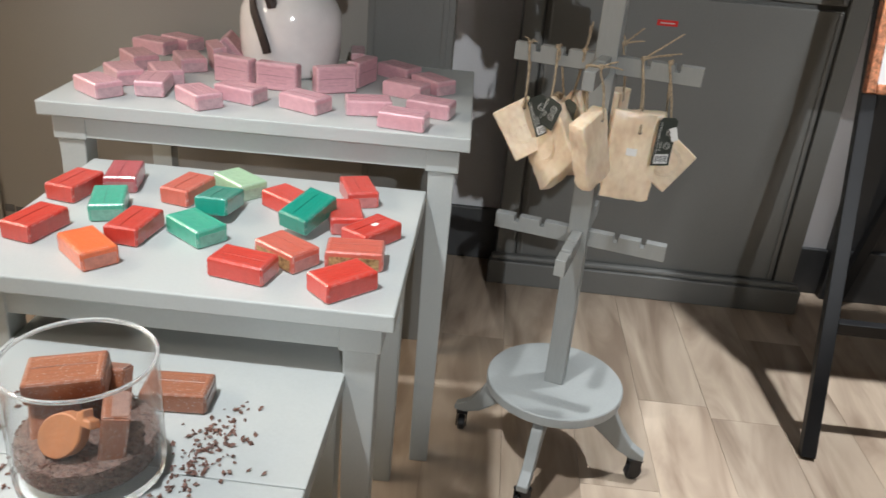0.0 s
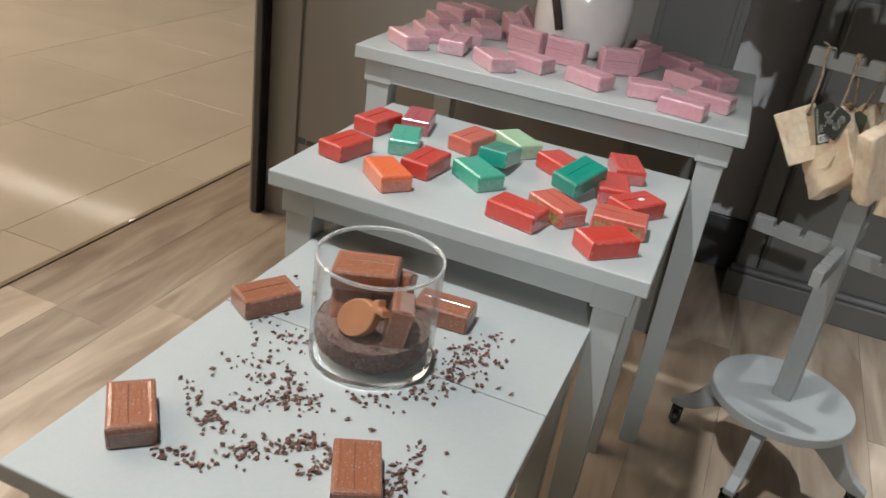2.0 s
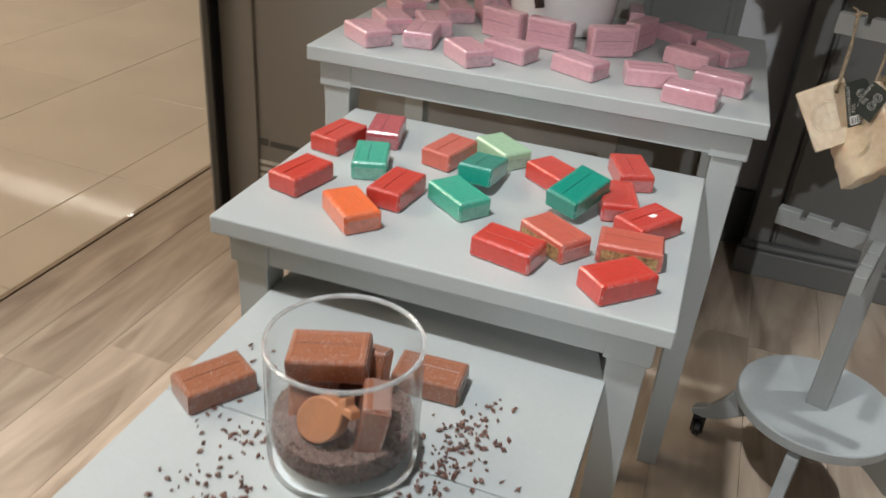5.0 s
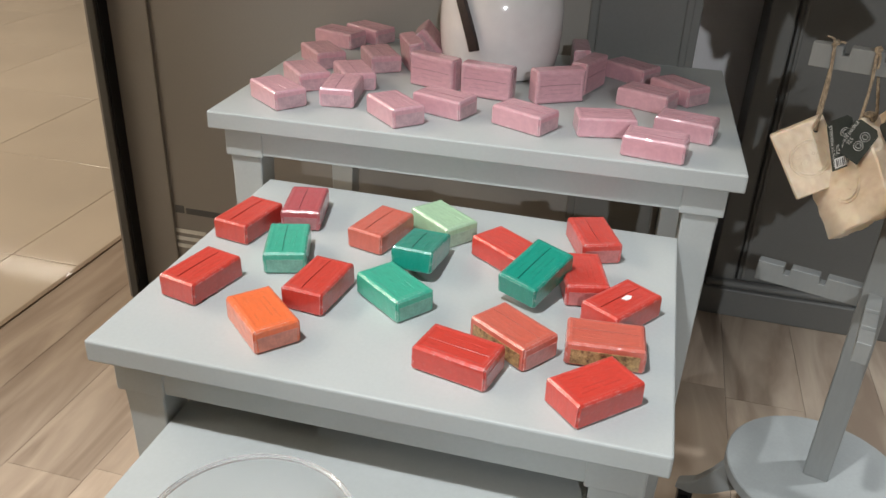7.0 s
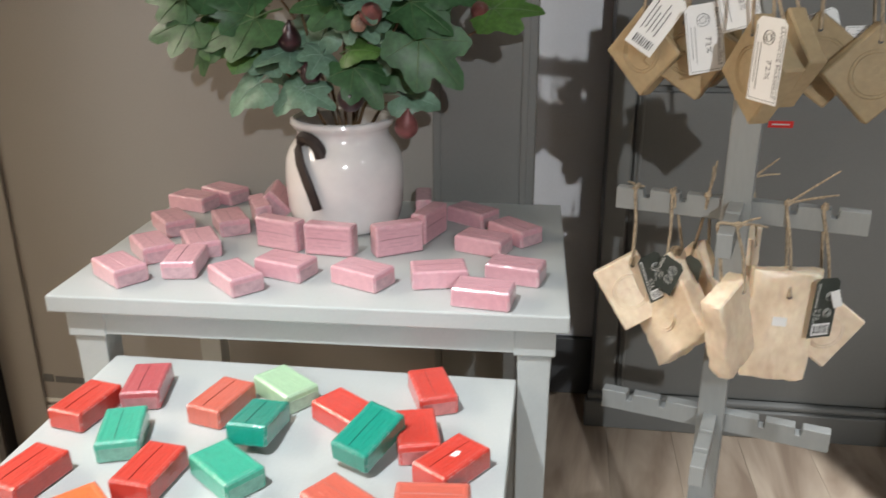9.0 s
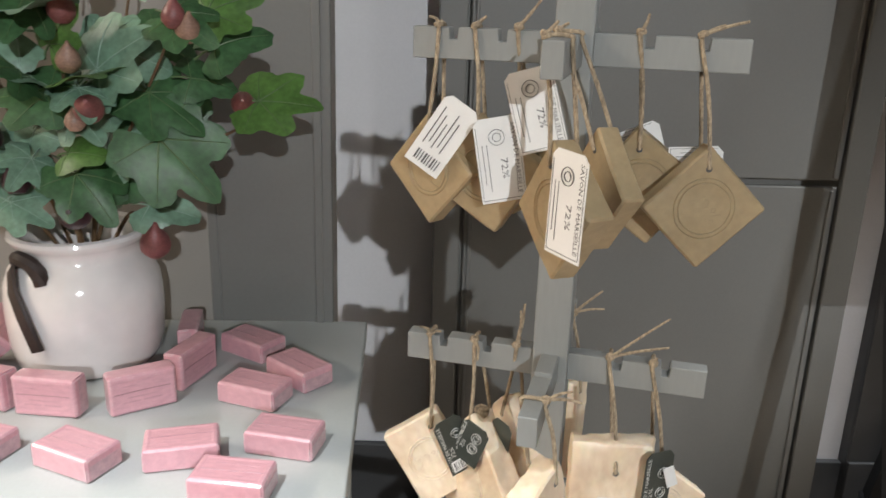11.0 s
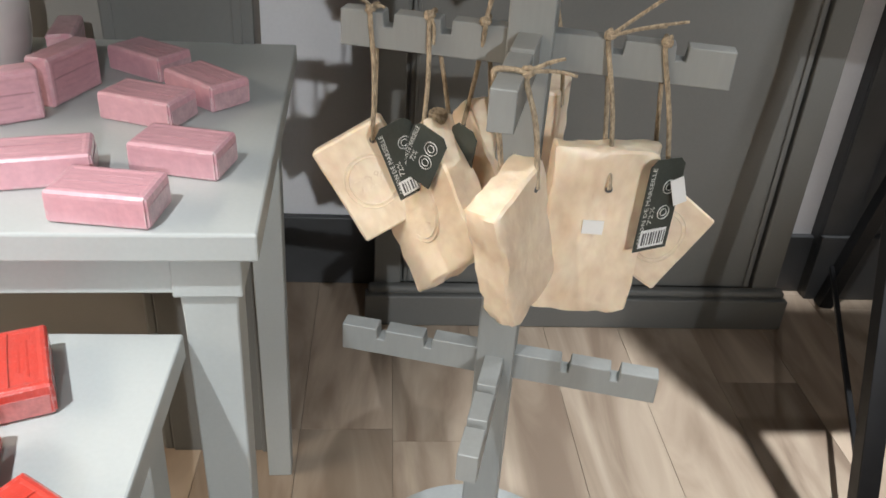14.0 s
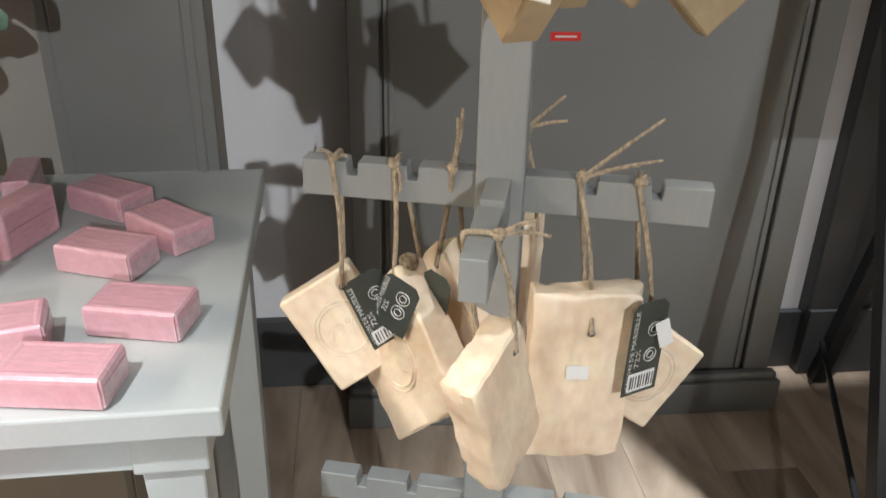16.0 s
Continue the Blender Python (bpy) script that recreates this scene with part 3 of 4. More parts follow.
# bars stood on their long edge against the jug
for x, y, a in ((-0.455, 1.598, -18), (-0.368, 1.580, -6), (-0.272, 1.598, 33), (-0.238, 1.672, 72)):
    soap("pink", x, y, T + W / 2, a, "pink soap bar standing on edge against the jug", PINK, rx=90)
soap("pink", -0.535, 1.665, T + W / 2, 120, "pink soap bar standing on edge against the jug", PINK, rx=84)
soap("pink", -0.520, 1.725, T + 0.028, 100, "pink soap bar leaning against the jug", PINK, rx=48)
soap("pink", -0.262, 1.748, T + W / 2, 100, "pink soap bar standing on edge against the jug", PINK, rx=90)

BRN = "brown soaps on the low table"
T = LOW + 0.0005
soap("brown", -0.513, 0.468, T, 131, "chocolate brown wrapped soap bar on low table", BRN)
soap("brown", -0.262, 0.509, T, 117, "chocolate brown wrapped soap bar among cocoa nibs", BRN)
soap("brown", -0.529, 0.748, T, 58, "chocolate brown wrapped soap bar on low table", BRN)
soap("brown", -0.310, 0.860, T, 4, "chocolate brown wrapped soap bar behind the glass jar", BRN)

# ---- glass jar with soaps and crumbs ----
JX, JY, JR, JH = -0.355, 0.722, 0.079, 0.147
jar = empty("glass_jar", JX, JY, LOW + 0.0005, label="clear glass cylinder jar with thick base on low table", category="jar")
g1 = part("wall", lathe([(JR, 0.016), (JR, JH - 0.002), (JR - 0.0015, JH), (JR - 0.003, JH - 0.002), (JR - 0.0035, 0.016), (JR, 0.016)], 72), JAR_GLASS, jar, smooth=True)
rim = lathe([(JR + 0.0004, JH - 0.003), (JR + 0.0004, JH), (JR - 0.0012, JH + 0.0015), (JR - 0.003, JH), (JR - 0.0032, JH - 0.003), (JR + 0.0004, JH - 0.003)], 72)
g2 = part("rim", rim, THICK, jar, "polished rounded rim", smooth=True)
g3 = part("base", lathe([(0, 0), (JR - 0.006, 0), (JR - 0.001, 0.004), (JR, 0.0155), (JR - 0.006, 0.0158), (0, 0.0158)], 72), BASE_GLASS, jar, "thick solid glass base", smooth=True)

for g in (g1, g2, g3):
    g.visible_shadow = False


def crumbs(name, spots, size, mat, label, seed):
    """Many small broken chips, each a squashed uneven octahedron."""
    rnd = random.Random(seed)
    verts, faces = [], []
    for x, y, z in spots:
        s = size * rnd.uniform(0.55, 1.35)
        m = Euler((rnd.uniform(-0.5, 0.5), rnd.uniform(-0.5, 0.5), rnd.uniform(0, 6.3))).to_matrix()
        n0 = len(verts)
        for v in ((1, 0, 0), (0.1, 0.62, 0.1), (-0.9, 0.1, 0), (0, -0.55, -0.1), (0.15, 0.05, 0.5), (-0.1, 0, -0.42)):
            p = m @ Vector([c * s * rnd.uniform(0.75, 1.2) for c in v])
            verts.append((x + p.x, y + p.y, max(z + p.z + 0.4 * s, z + 0.0002)))
        for a, b in ((0, 1), (1, 2), (2, 3), (3, 0)):
            faces += [(n0 + a, n0 + b, n0 + 4), (n0 + b, n0 + a, n0 + 5)]
    me = bpy.data.meshes.new(name)
    me.from_pydata(verts, [], faces)
    me.materials.append(mat)
    return tagged(new(name, me), label, "cocoa nibs", kind="stuff")


fill = lathe([(0, 0.0215), (JR - 0.0125, 0.0215), (JR - 0.0068, 0.03), (JR - 0.0068, 0.052), (0.05, 0.056), (0.03, 0.053), (0, 0.057)], 48)
for v in fill.verts:
    if v.co.z > 0.05:
        v.co.z += 0.004 * noise.noise(v.co * 45)
f_ob = part("crumb_bed", fill, CRUMB, smooth=False)
f_ob.matrix_world = pose(JX, JY, LOW + 0.0005)
tagged(f_ob, "bed of dark cocoa crumbs in the glass jar", "cocoa crumbs", kind="stuff")
rnd = random.Random(5)
spots = []
for i in range(900):
    r, a = (JR - 0.009) * math.sqrt(rnd.random()), rnd.uniform(0, 6.283)
    spots.append((JX + r * math.cos(a), JY + r * math.sin(a), LOW + 0.0545 + 0.002 * rnd.random()))
for i in range(1500):
    a, z = rnd.uniform(0, 6.283), LOW + 0.023 + 0.032 * rnd.random()
    q = JR - 0.0066 - 0.004 * max(0, LOW + 0.03 - z) / 0.007
    spots.append((JX + q * math.cos(a), JY + q * math.sin(a), z))
crumbs("cocoa_crumbs", spots, 0.0019, NIB, "brown cocoa crumbs on top of the jar's bed", 3)

JAR = "brown soaps in the jar"
B = LOW
soap("brown", JX - 0.022, JY + 0.014, B + 0.097, 17, "brown wrapped soap bar on top in the jar", JAR, rx=5, ry=-3)
soap("brown", JX + 0.050, JY - 0.012, B + 0.062, 22, "unwrapped brown soap bar stuck in crumbs", JAR, ry=-80, fold=False)
soap("brown", JX - 0.040, JY + 0.014, B + 0.064, 116, "brown soap bar leaning inside the jar", JAR, ry=-58, fold=False)
soap("brown", JX + 0.002, JY + 0.050, B + 0.062, 92, "brown soap bar at the back of the jar", JAR, ry=-68, fold=False)
fish = [(0.028 * math.cos(a), 0.0225 * math.sin(a)) for a in [k * math.pi / 12 for k in range(2, 23)]]
fish = fish + [(0.030, -0.004), (0.038, -0.013), (0.041, -0.004), (0.036, 0.001), (0.040, 0.010), (0.031, 0.011), (0.028, 0.006)]
BARE = material("bare_brown_soap", (0.46, 0.19, 0.085), rough=0.55, grain=0.08, scale=40, bump=0.3, fine=300)
fs = part("fish_soap", prism(fish, -0.008, 0.008, 0.0015), BARE)
fs.matrix_world = pose(JX - 0.002, JY - 0.042, B + 0.080, -30, -38, 4)
tagged(fs, "small fish-shaped bare brown soap in the jar", "soap", JAR)

# ---- cocoa nibs strewn over the low table ----
rnd = random.Random(11)
spots = []
for ax, ay, bx, by, n, s in ((-0.508, 0.69, -0.534, 0.84, 34, 0.014), (-0.50, 0.70, -0.43, 0.69, 40, 0.016), (-0.521, 0.558, -0.475, 0.533, 14, 0.008), (-0.516, 0.628, -0.395, 0.625, 44, 0.014), (-0.466, 0.526, -0.43, 0.511, 40, 0.009),
                             (-0.452, 0.545, -0.356, 0.614, 62, 0.011), (-0.460, 0.448, -0.402, 0.460, 34, 0.007), (-0.408, 0.478, -0.323, 0.549, 110, 0.010),
                             (-0.313, 0.485, -0.303, 0.541, 36, 0.007), (-0.221, 0.507, -0.227, 0.592, 62, 0.010), (-0.262, 0.72, -0.235, 0.844, 120, 0.015),
                             (-0.335, 0.632, -0.243, 0.712, 74, 0.013), (-0.432, 0.607, -0.365, 0.579, 36, 0.014), (-0.5, 0.6, -0.2, 0.6, 40, 0.06),
                             (-0.24, 0.455, -0.21, 0.47, 14, 0.010), (-0.25, 0.80, -0.21, 0.74, 40, 0.022), (-0.34, 0.83, -0.44, 0.83, 50, 0.015)):
    for i in range(n):
        k = rnd.random()
        x, y = ax + (bx - ax) * k + rnd.gauss(0, s), ay + (by - ay) * k + rnd.gauss(0, s)
        if -0.57 < x < -0.13 and 0.37 < y < 0.93 and math.hypot(x - JX, y - JY) > JR + 0.003:
            spots.append((x, y, LOW + 0.0002))
crumbs("cocoa_nibs", spots, 0.0041, NIB, "dark cocoa nibs strewn over the low table", 8)

# ---- jug ----
VX, VY = -0.386, 1.732
jug = empty("ceramic_jug", VX, VY, HIGH + 0.0005, label="glossy white ceramic jug with dark handle on tall table", category="jug")
body = [(0, 0), (0.083, 0), (0.091, 0.004), (0.097, 0.014), (0.102, 0.04), (0.104, 0.075), (0.1035, 0.105), (0.1005, 0.125), (0.093, 0.142), (0.084, 0.154), (0.0795, 0.162), (0.0795, 0.170),
        (0.084, 0.176), (0.0885, 0.180), (0.0905, 0.185), (0.089, 0.190), (0.084, 0.192), (0.078, 0.188), (0.074, 0.172), (0.076, 0.160), (0.09, 0.12), (0.09, 0.02), (0, 0.012)]
part("body", lathe(body, 64), CERAMIC, jug, "white crackled glaze", smooth=True)
part("handle", ribbon([(-0.056, -0.062, 0.160), (-0.058, -0.078, 0.152), (-0.050, -0.096, 0.130), (-0.038, -0.106, 0.104), (-0.028, -0.110, 0.078), (-0.021, -0.110, 0.054)], 0.023, 0.006, 0.85), IRON, jug, "dark brown leather strap handle", smooth=True)
part("handle_loop", tube([(-0.056, -0.060, 0.158), (-0.050, -0.074, 0.168), (-0.038, -0.082, 0.168), (-0.026, -0.086, 0.162), (-0.018, -0.087, 0.150), (-0.015, -0.087, 0.138)], 0.0098, 9, 1.15), IRON, jug, "rolled leather loop", smooth=True)
part("stamp", prism([(0.012 * math.cos(k * math.pi / 8), 0.012 * math.sin(k * math.pi / 8)) for k in range(16)], -0.0005, 0.0015), CERAMIC, jug, "small raised stamp").matrix_basis = pose(0.0, -0.0985, 0.028, 8)

# ---- soap rack ----
RX, RY, RZ = 0.2315, 1.4765, -15.5
rack = empty("soap_rack", RX, RY, 0, RZ, label="grey painted wooden rack with notched arms on casters", category="rack")
part("pole", box(-0.019, 0.019, -0.019, 0.019, 0.19, 1.26, 0.002), RACK, rack, "square upright")
part("disc", lathe([(0, 0.168), (0.138, 0.168), (0.14, 0.170), (0.14, 0.188), (0.138, 0.1902), (0, 0.1902)], 56), DISC, rack, "round grey base board")
TIERS = (0.533, 0.860, 1.195)
NOTCH = ((0.066, 0.076), (0.116, 0.126))


def arm_outline(z):
    line = [(0.0185, z - 0.031), (0.163, z - 0.031), (0.163, z)]
    for a, b in NOTCH[::-1]:
        line += [(b, z), (b - 0.001, z - 0.012), (a + 0.001, z - 0.012), (a, z)]
    return line + [(0.0185, z)]


for z in TIERS:
    arm_me = mesh_of("arm", prism(arm_outline(z), -0.0095, 0.0095, 0.0008), RACK)
    for k in range(4):
        a = new("arm", arm_me)
        a.parent = rack
        a.matrix_basis = pose(0, 0, 0, 0, 0, 90 * k)
leg_me = mesh_of("leg", prism([(0.03, 0.1678), (0.118, 0.1678), (0.135, 0.148), (0.155, 0.112), (0.178, 0.082), (0.206, 0.066), (0.207, 0.054), (0.182, 0.053), (0.150, 0.066), (0.118, 0.092), (0.08, 0.118), (0.03, 0.128)], -0.011, 0.011, 0.0015), RACK)
fork_me = mesh_of("fork", join(box(-0.012, 0.012, -0.012, -0.009, 0.014, 0.05), box(-0.012, 0.012, 0.009, 0.012, 0.014, 0.05), box(-0.014, 0.014, -0.012, 0.012, 0.048, 0.0535)), BLACK)
wheel_me = mesh_of("wheel", moved(lathe([(0, -0.008), (0.015, -0.008), (0.018, -0.005), (0.018, 0.005), (0.015, 0.008), (0, 0.008)], 20), pose(0, 0, 0.0185, 90)), RUBBER)
for k in range(4):
    lg = new("leg", leg_me)
    lg.parent = rack
    lg.matrix_basis = pose(0, 0, 0, 0, 0, 90 * k)
    for name, me in (("fork", fork_me), ("wheel", wheel_me)):
        c = tagged(new(name, me), "black caster")
        c.parent = lg
        c.matrix_basis = pose(0.19, 0, 0, 0, 0, 25 + 40 * k)


def arm_at(k, u, tier):
    a = radians(RZ + 90 * k)
    return Vector((RX + u * math.cos(a), RY + u * math.sin(a), TIERS[tier]))


def part_world(name, bm, mat, parent, m, label="", smooth=False):
    """A part built in world metres under a thing whose pose is m."""
    ob = part(name, bm, mat, parent, label, smooth)
    ob.matrix_parent_inverse = m.inverted()
    return ob


def slab(w, h, th, rough, seed, cut=9):
    bm = box(-w / 2, w / 2, -th / 2, th / 2, -h / 2, h / 2)
    bmesh.ops.bevel(bm, geom=bm.edges[:], offset=0.002, segments=1, affect="EDGES")
    bmesh.ops.subdivide_edges(bm, edges=[e for e in bm.edges if e.calc_length() > 0.015], cuts=cut, use_grid_fill=True)
    o = Vector((seed * 3.1, seed * 1.7, 0))
    for v in bm.verts:
        v.co += rough * (1.7 * noise.noise_vector(v.co * 20 + o) + 0.8 * noise.noise_vector(v.co * 60 + o) + 0.4 * noise.noise_vector(v.co * 150 + o))
    if rough > 0.001:
        # hand-cut slabs: chipped rims and drag marks of the wire
        for v in bm.verts:
            x, y, z = v.co
            v.co.y += rough * 0.5 * noise.noise(Vector((x * 130, seed, z * 12)))
            if abs(x) > w / 2 - 0.005 or abs(z) > h / 2 - 0.005:
                chip = max(0, noise.noise(Vector((x * 70, y * 70 + seed, z * 70))))
                v.co.x *= 1 - 0.09 * chip
                v.co.z *= 1 - 0.06 * chip
                v.co.y *= 1 - 0.22 * chip
    return bm


def ring(r, t, y):
    bm = bmesh.new()
    n = 40
    for k in range(n):
        a, b = 2 * math.pi * k / n, 2 * math.pi * (k + 1) / n
        v = [bm.verts.new((q * math.cos(c), yy, q * math.sin(c))) for c in (a, b) for q, yy in ((r - t, y + 0.0008), (r, y - 0.0002), (r + t, y + 0.0008))]
        bm.faces.new((v[0], v[1], v[4], v[3]))
        bm.faces.new((v[1], v[2], v[5], v[4]))
    bmesh.ops.remove_doubles(bm, verts=bm.verts, dist=1e-6)
    return bm


def knot(at, r, seed):
    """A small lump of wound twine with two frayed ends."""
    rnd = random.Random(seed)
    loops = []
    for k in range(3):
        q = Euler((rnd.uniform(-0.7, 0.7), rnd.uniform(-0.7, 0.7), rnd.uniform(0, 3))).to_matrix()
        loops.append(tube([Vector(at) + q @ Vector((r * 1.7 * math.cos(a), r * 1.7 * math.sin(a), (k - 1) * r * 0.6)) for a in [i * math.pi / 3 for i in range(7)]], r * 0.75, 6))
    return join(*loops)


def hang(mat, at, yaw, roll, w, h, th, grip, label, group, frays=((0.03, 0.0, 0.02),), rough=0.0011, stamp=0.0, seed=1, hole=None, low_knot=False, pitch=0):
    m = pose(at[0], at[1], at[2], pitch, roll, yaw)
    ob = part("hanging_soap", slab(w, h, th, rough, seed), mat, smooth=True)
    ob.matrix_world = m
    tagged(ob, label, "soap", group)
    corners = [(sx * (w / 2 - 0.016), sz * (h / 2 - 0.016)) for sx in (-1, 1) for sz in (-1, 1)]
    hx, hz = hole or max(corners, key=lambda c: (m @ Vector((c[0], 0, c[1]))).z)
    front, back = m @ Vector((hx, -th / 2 - 0.001, hz)), m @ Vector((hx, th / 2 + 0.001, hz))
    # flat dark bead on the face: the shade inside the hole as colour
    eye = part("hole", moved(ball(0.0032, u=10, v=6), Matrix.Translation((hx, -th / 2 - 0.0003, hz)) @ Matrix.Diagonal((1, 0.3, 1, 1))), INK, ob, "drilled hole, its shaded inside painted dark", smooth=True)
    if stamp:
        for r in (stamp, stamp * 0.86):
            part("stamp_ring", ring(r, 0.0007, -th / 2 - 0.0008), mat, ob, "embossed ring", smooth=True)
        st = words("72%", stamp * 0.75, mat, ob, pose(0, -th / 2 - 0.0002, 0, 90))
        st.name = "stamp"
    g = Vector(grip)
    side = Vector((-(g.y - RY), g.x - RX, 0)).normalized()
    if (side.dot(front - back)) < 0:
        side = -side
    a, b = g + 0.0115 * side, g - 0.0115 * side
    up = Vector((0, 0, 0.0015))
    tw = part_world("twine", tube([front, front.lerp(a, 0.5) + Vector((0.002, 0, 0.004)), a - 4 * up, a + up, g + 2 * up, b + up, b - 4 * up, b.lerp(back, 0.5), back], 0.0021, 7), TWINE, ob, m, "jute twine loop", smooth=True)
    part_world("knot", knot(a + 2 * up, 0.0021, seed), TWINE, ob, m, "knotted jute twine", smooth=True)
    for f in frays:
        f = Vector(f)
        part_world("twine_end", tube([a + 2 * up, a + 0.5 * f + Vector((0.002, 0.001, 0.003)), a + f], 0.002, 6, 0.6), TWINE, ob, m, "frayed twine end", smooth=True)
    if low_knot:
        top = m @ Vector((hx, 0, hz)) + Vector((0, 0, 0.021))
        for k in range(2):
            part_world("knot", knot(top - Vector((0, 0, 0.007 * k)), 0.0036 - 0.0006 * k, seed + 4 + k), TWINE, ob, m, "thick knot above the soap", smooth=True)
    return ob, m


def card(thing, m, at, yaw, roll, w, h, mat, ink, text=True, bars=False, bend=0.0, sticker=False):
    """A printed paper tag with its writing, part of the soap it is tied to."""
    p = pose(at[0], at[1], at[2], 0, roll, yaw)
    bm = prism([(-w / 2, -h / 2), (w / 2, -h / 2), (w / 2, h / 2 - 0.006), (w / 2 - 0.006, h / 2), (-w / 2 + 0.006, h / 2), (-w / 2, h / 2 - 0.006)], -0.0004, 0.0004)
    bm.transform(p)
    tag = part_world("paper_tag", bm, mat, thing, m, "printed paper tag")

    def ink_box(x0, x1, z0, z1, material_=ink, y=-0.0008):
        b = box(x0, x1, y, -0.0003, z0, z1)
        b.transform(p)
        part("print", b, material_, tag)

    if text:
        down = -1 if ink is INK else 1
        for q, size, x, wid in (("SAVON DE MARSEILLE", 0.0068, w * 0.36, h * 0.84), ("72%", 0.0095, w * 0.08, h * 0.24)):
            if ink is INK_W:
                x, size, wid = (-w * 0.37, 0.006, h * 0.84) if len(q) > 3 else (-w * 0.19, 0.007, h * 0.2)
            words(q, size, ink, tag, p @ pose(x, -0.0006, -0.1 * h if q == "72%" else 0, 90) @ pose(0, 0, 0, 0, 0, 90 * down), wid)
        for zz in (0.27,) if ink is INK else (0.2, -0.08):
            for rr in (0.17, 0.09):
                rg = ring(w * rr, 0.0003, -0.0014)
                rg.transform(p @ Matrix.Translation((-w * 0.02 if ink is INK else w * 0.15, 0, h * zz)))
                part("print", rg, ink, tag)
        if ink is INK:
            for k in range(2):
                ink_box(-w * (0.26 + 0.10 * k), -w * (0.248 + 0.10 * k), -h * (0.36 - 0.08 * k), h * 0.2)
            for x0, x1, z0, z1 in ((-w * 0.46, -w * 0.452, -h * 0.46, h * 0.4), (w * 0.46, w * 0.468, -h * 0.46, h * 0.4), (-w * 0.46, w * 0.468, -h * 0.468, -h * 0.463)):
                ink_box(x0, x1, z0, z1)
    if bars:
        if ink is INK_W:
            ink_box(-w * 0.38, w * 0.38, -h * 0.46, -h * 0.26, CARD_W)
        for k in range(9):
            x = -w * 0.32 + k * w * 0.08
            ink_box(x, x + w * (0.025 + 0.02 * (k % 3 == 0)), -h * 0.43, -h * 0.29, INK, -0.0012)
        for k in range(5 if ink is INK else 0):
            ink_box(-w * 0.34 + 0.13 * w * k, -w * 0.31 + 0.13 * w * k, -h * (0.2 - 0.05 * (k % 2)), h * (0.34 - 0.09 * (k % 3)))
    return tag


CG = "cream soaps hanging on the rack"
a_ob, a_m = hang(CREAM, (0.102, 1.505, 0.705), 4, -32, 0.072, 0.098, 0.022, arm_at(2, 0.136, 1), "flat cream soap slab with embossed ring hanging on twine", CG, ((-0.012, -0.004, 0.012), (0.012, 0, 0.004)), 0.0004, 0.026, 1, pitch=-13)
card(a_ob, a_m, (0.129, 1.464, 0.744), 22, -22, 0.034, 0.074, CARD_K, INK_W, True, True)
card(a_ob, a_m, (0.144, 1.455, 0.752), -34, 20, 0.036, 0.052, CARD_K, INK_W, True, False)
hang(CREAM, (0.158, 1.478, 0.690), -58, 44, 0.128, 0.128, 0.030, arm_at(2, 0.085, 1), "thick rough cream soap slab hanging on knotted twine", CG, ((0.004, -0.006, -0.02),), 0.0016, 0.03, 2, low_knot=True)
c_ob, c_m = hang(CREAM, (0.197, 1.505, 0.705), -62, 40, 0.112, 0.118, 0.028, arm_at(2, 0.038, 1), "rough cream soap slab hanging close to the pole", CG, ((0.002, -0.006, 0.045), (0.006, -0.004, 0.052)), 0.0016, 0, 3)
card(c_ob, c_m, (0.178, 1.462, 0.752), -50, 8, 0.03, 0.05, CARD_K, INK_W, False)
hang(CREAM, (0.211, 1.345, 0.728), 53, -22, 0.068, 0.132, 0.028, arm_at(3, 0.128, 1), "rough cut cream soap slab hanging in front of the pole", CG, ((0.034, -0.004, 0.002), (0.024, -0.004, 0.014)), 0.0018, 0, 4)
e_ob, e_m = hang(CREAM, (0.294, 1.424, 0.700), -4, 1, 0.088, 0.160, 0.028, arm_at(0, 0.063, 1), "tall ribbed cream soap block hanging on twine", CG, ((0.058, -0.004, 0.050), (0.06, -0.006, 0.018), (0.045, 0, 0.012)), 0.0022, 0, 5, hole=(0.004, 0.046))
part("price_sticker", box(-0.013, 0.005, -0.0166, -0.016, 0.004, 0.017), CARD_W, e_ob, "torn white paper sticker")
f_ob2, f_m = hang(CREAM, (0.352, 1.434, 0.694), 14, -52, 0.084, 0.078, 0.022, arm_at(0, 0.108, 1), "flat cream soap slab behind a dark paper tag", CG, ((0.002, 0, 0.008),), 0.0005, 0.026, 6)
card(f_ob2, f_m, (0.3395, 1.400, 0.737), 24, 2, 0.036, 0.084, CARD_K, INK_W, True, True)
part_world("price_sticker", moved(box(-0.006, 0.006, -0.0004, 0.0004, -0.012, 0.012), pose(0.352, 1.397, 0.752, 0, -18, 12)), CARD_W, f_ob2, f_m, "small white price sticker")
hang(CREAM, (0.278, 1.590, 0.712), 70, 6, 0.085, 0.125, 0.028, arm_at(1, 0.105, 1), "rough cream soap slab hanging behind the pole", CG, ((0.03, -0.01, 0.035), (0.034, -0.01, 0.012), (-0.004, 0, 0.018)), 0.0016, 0, 7)

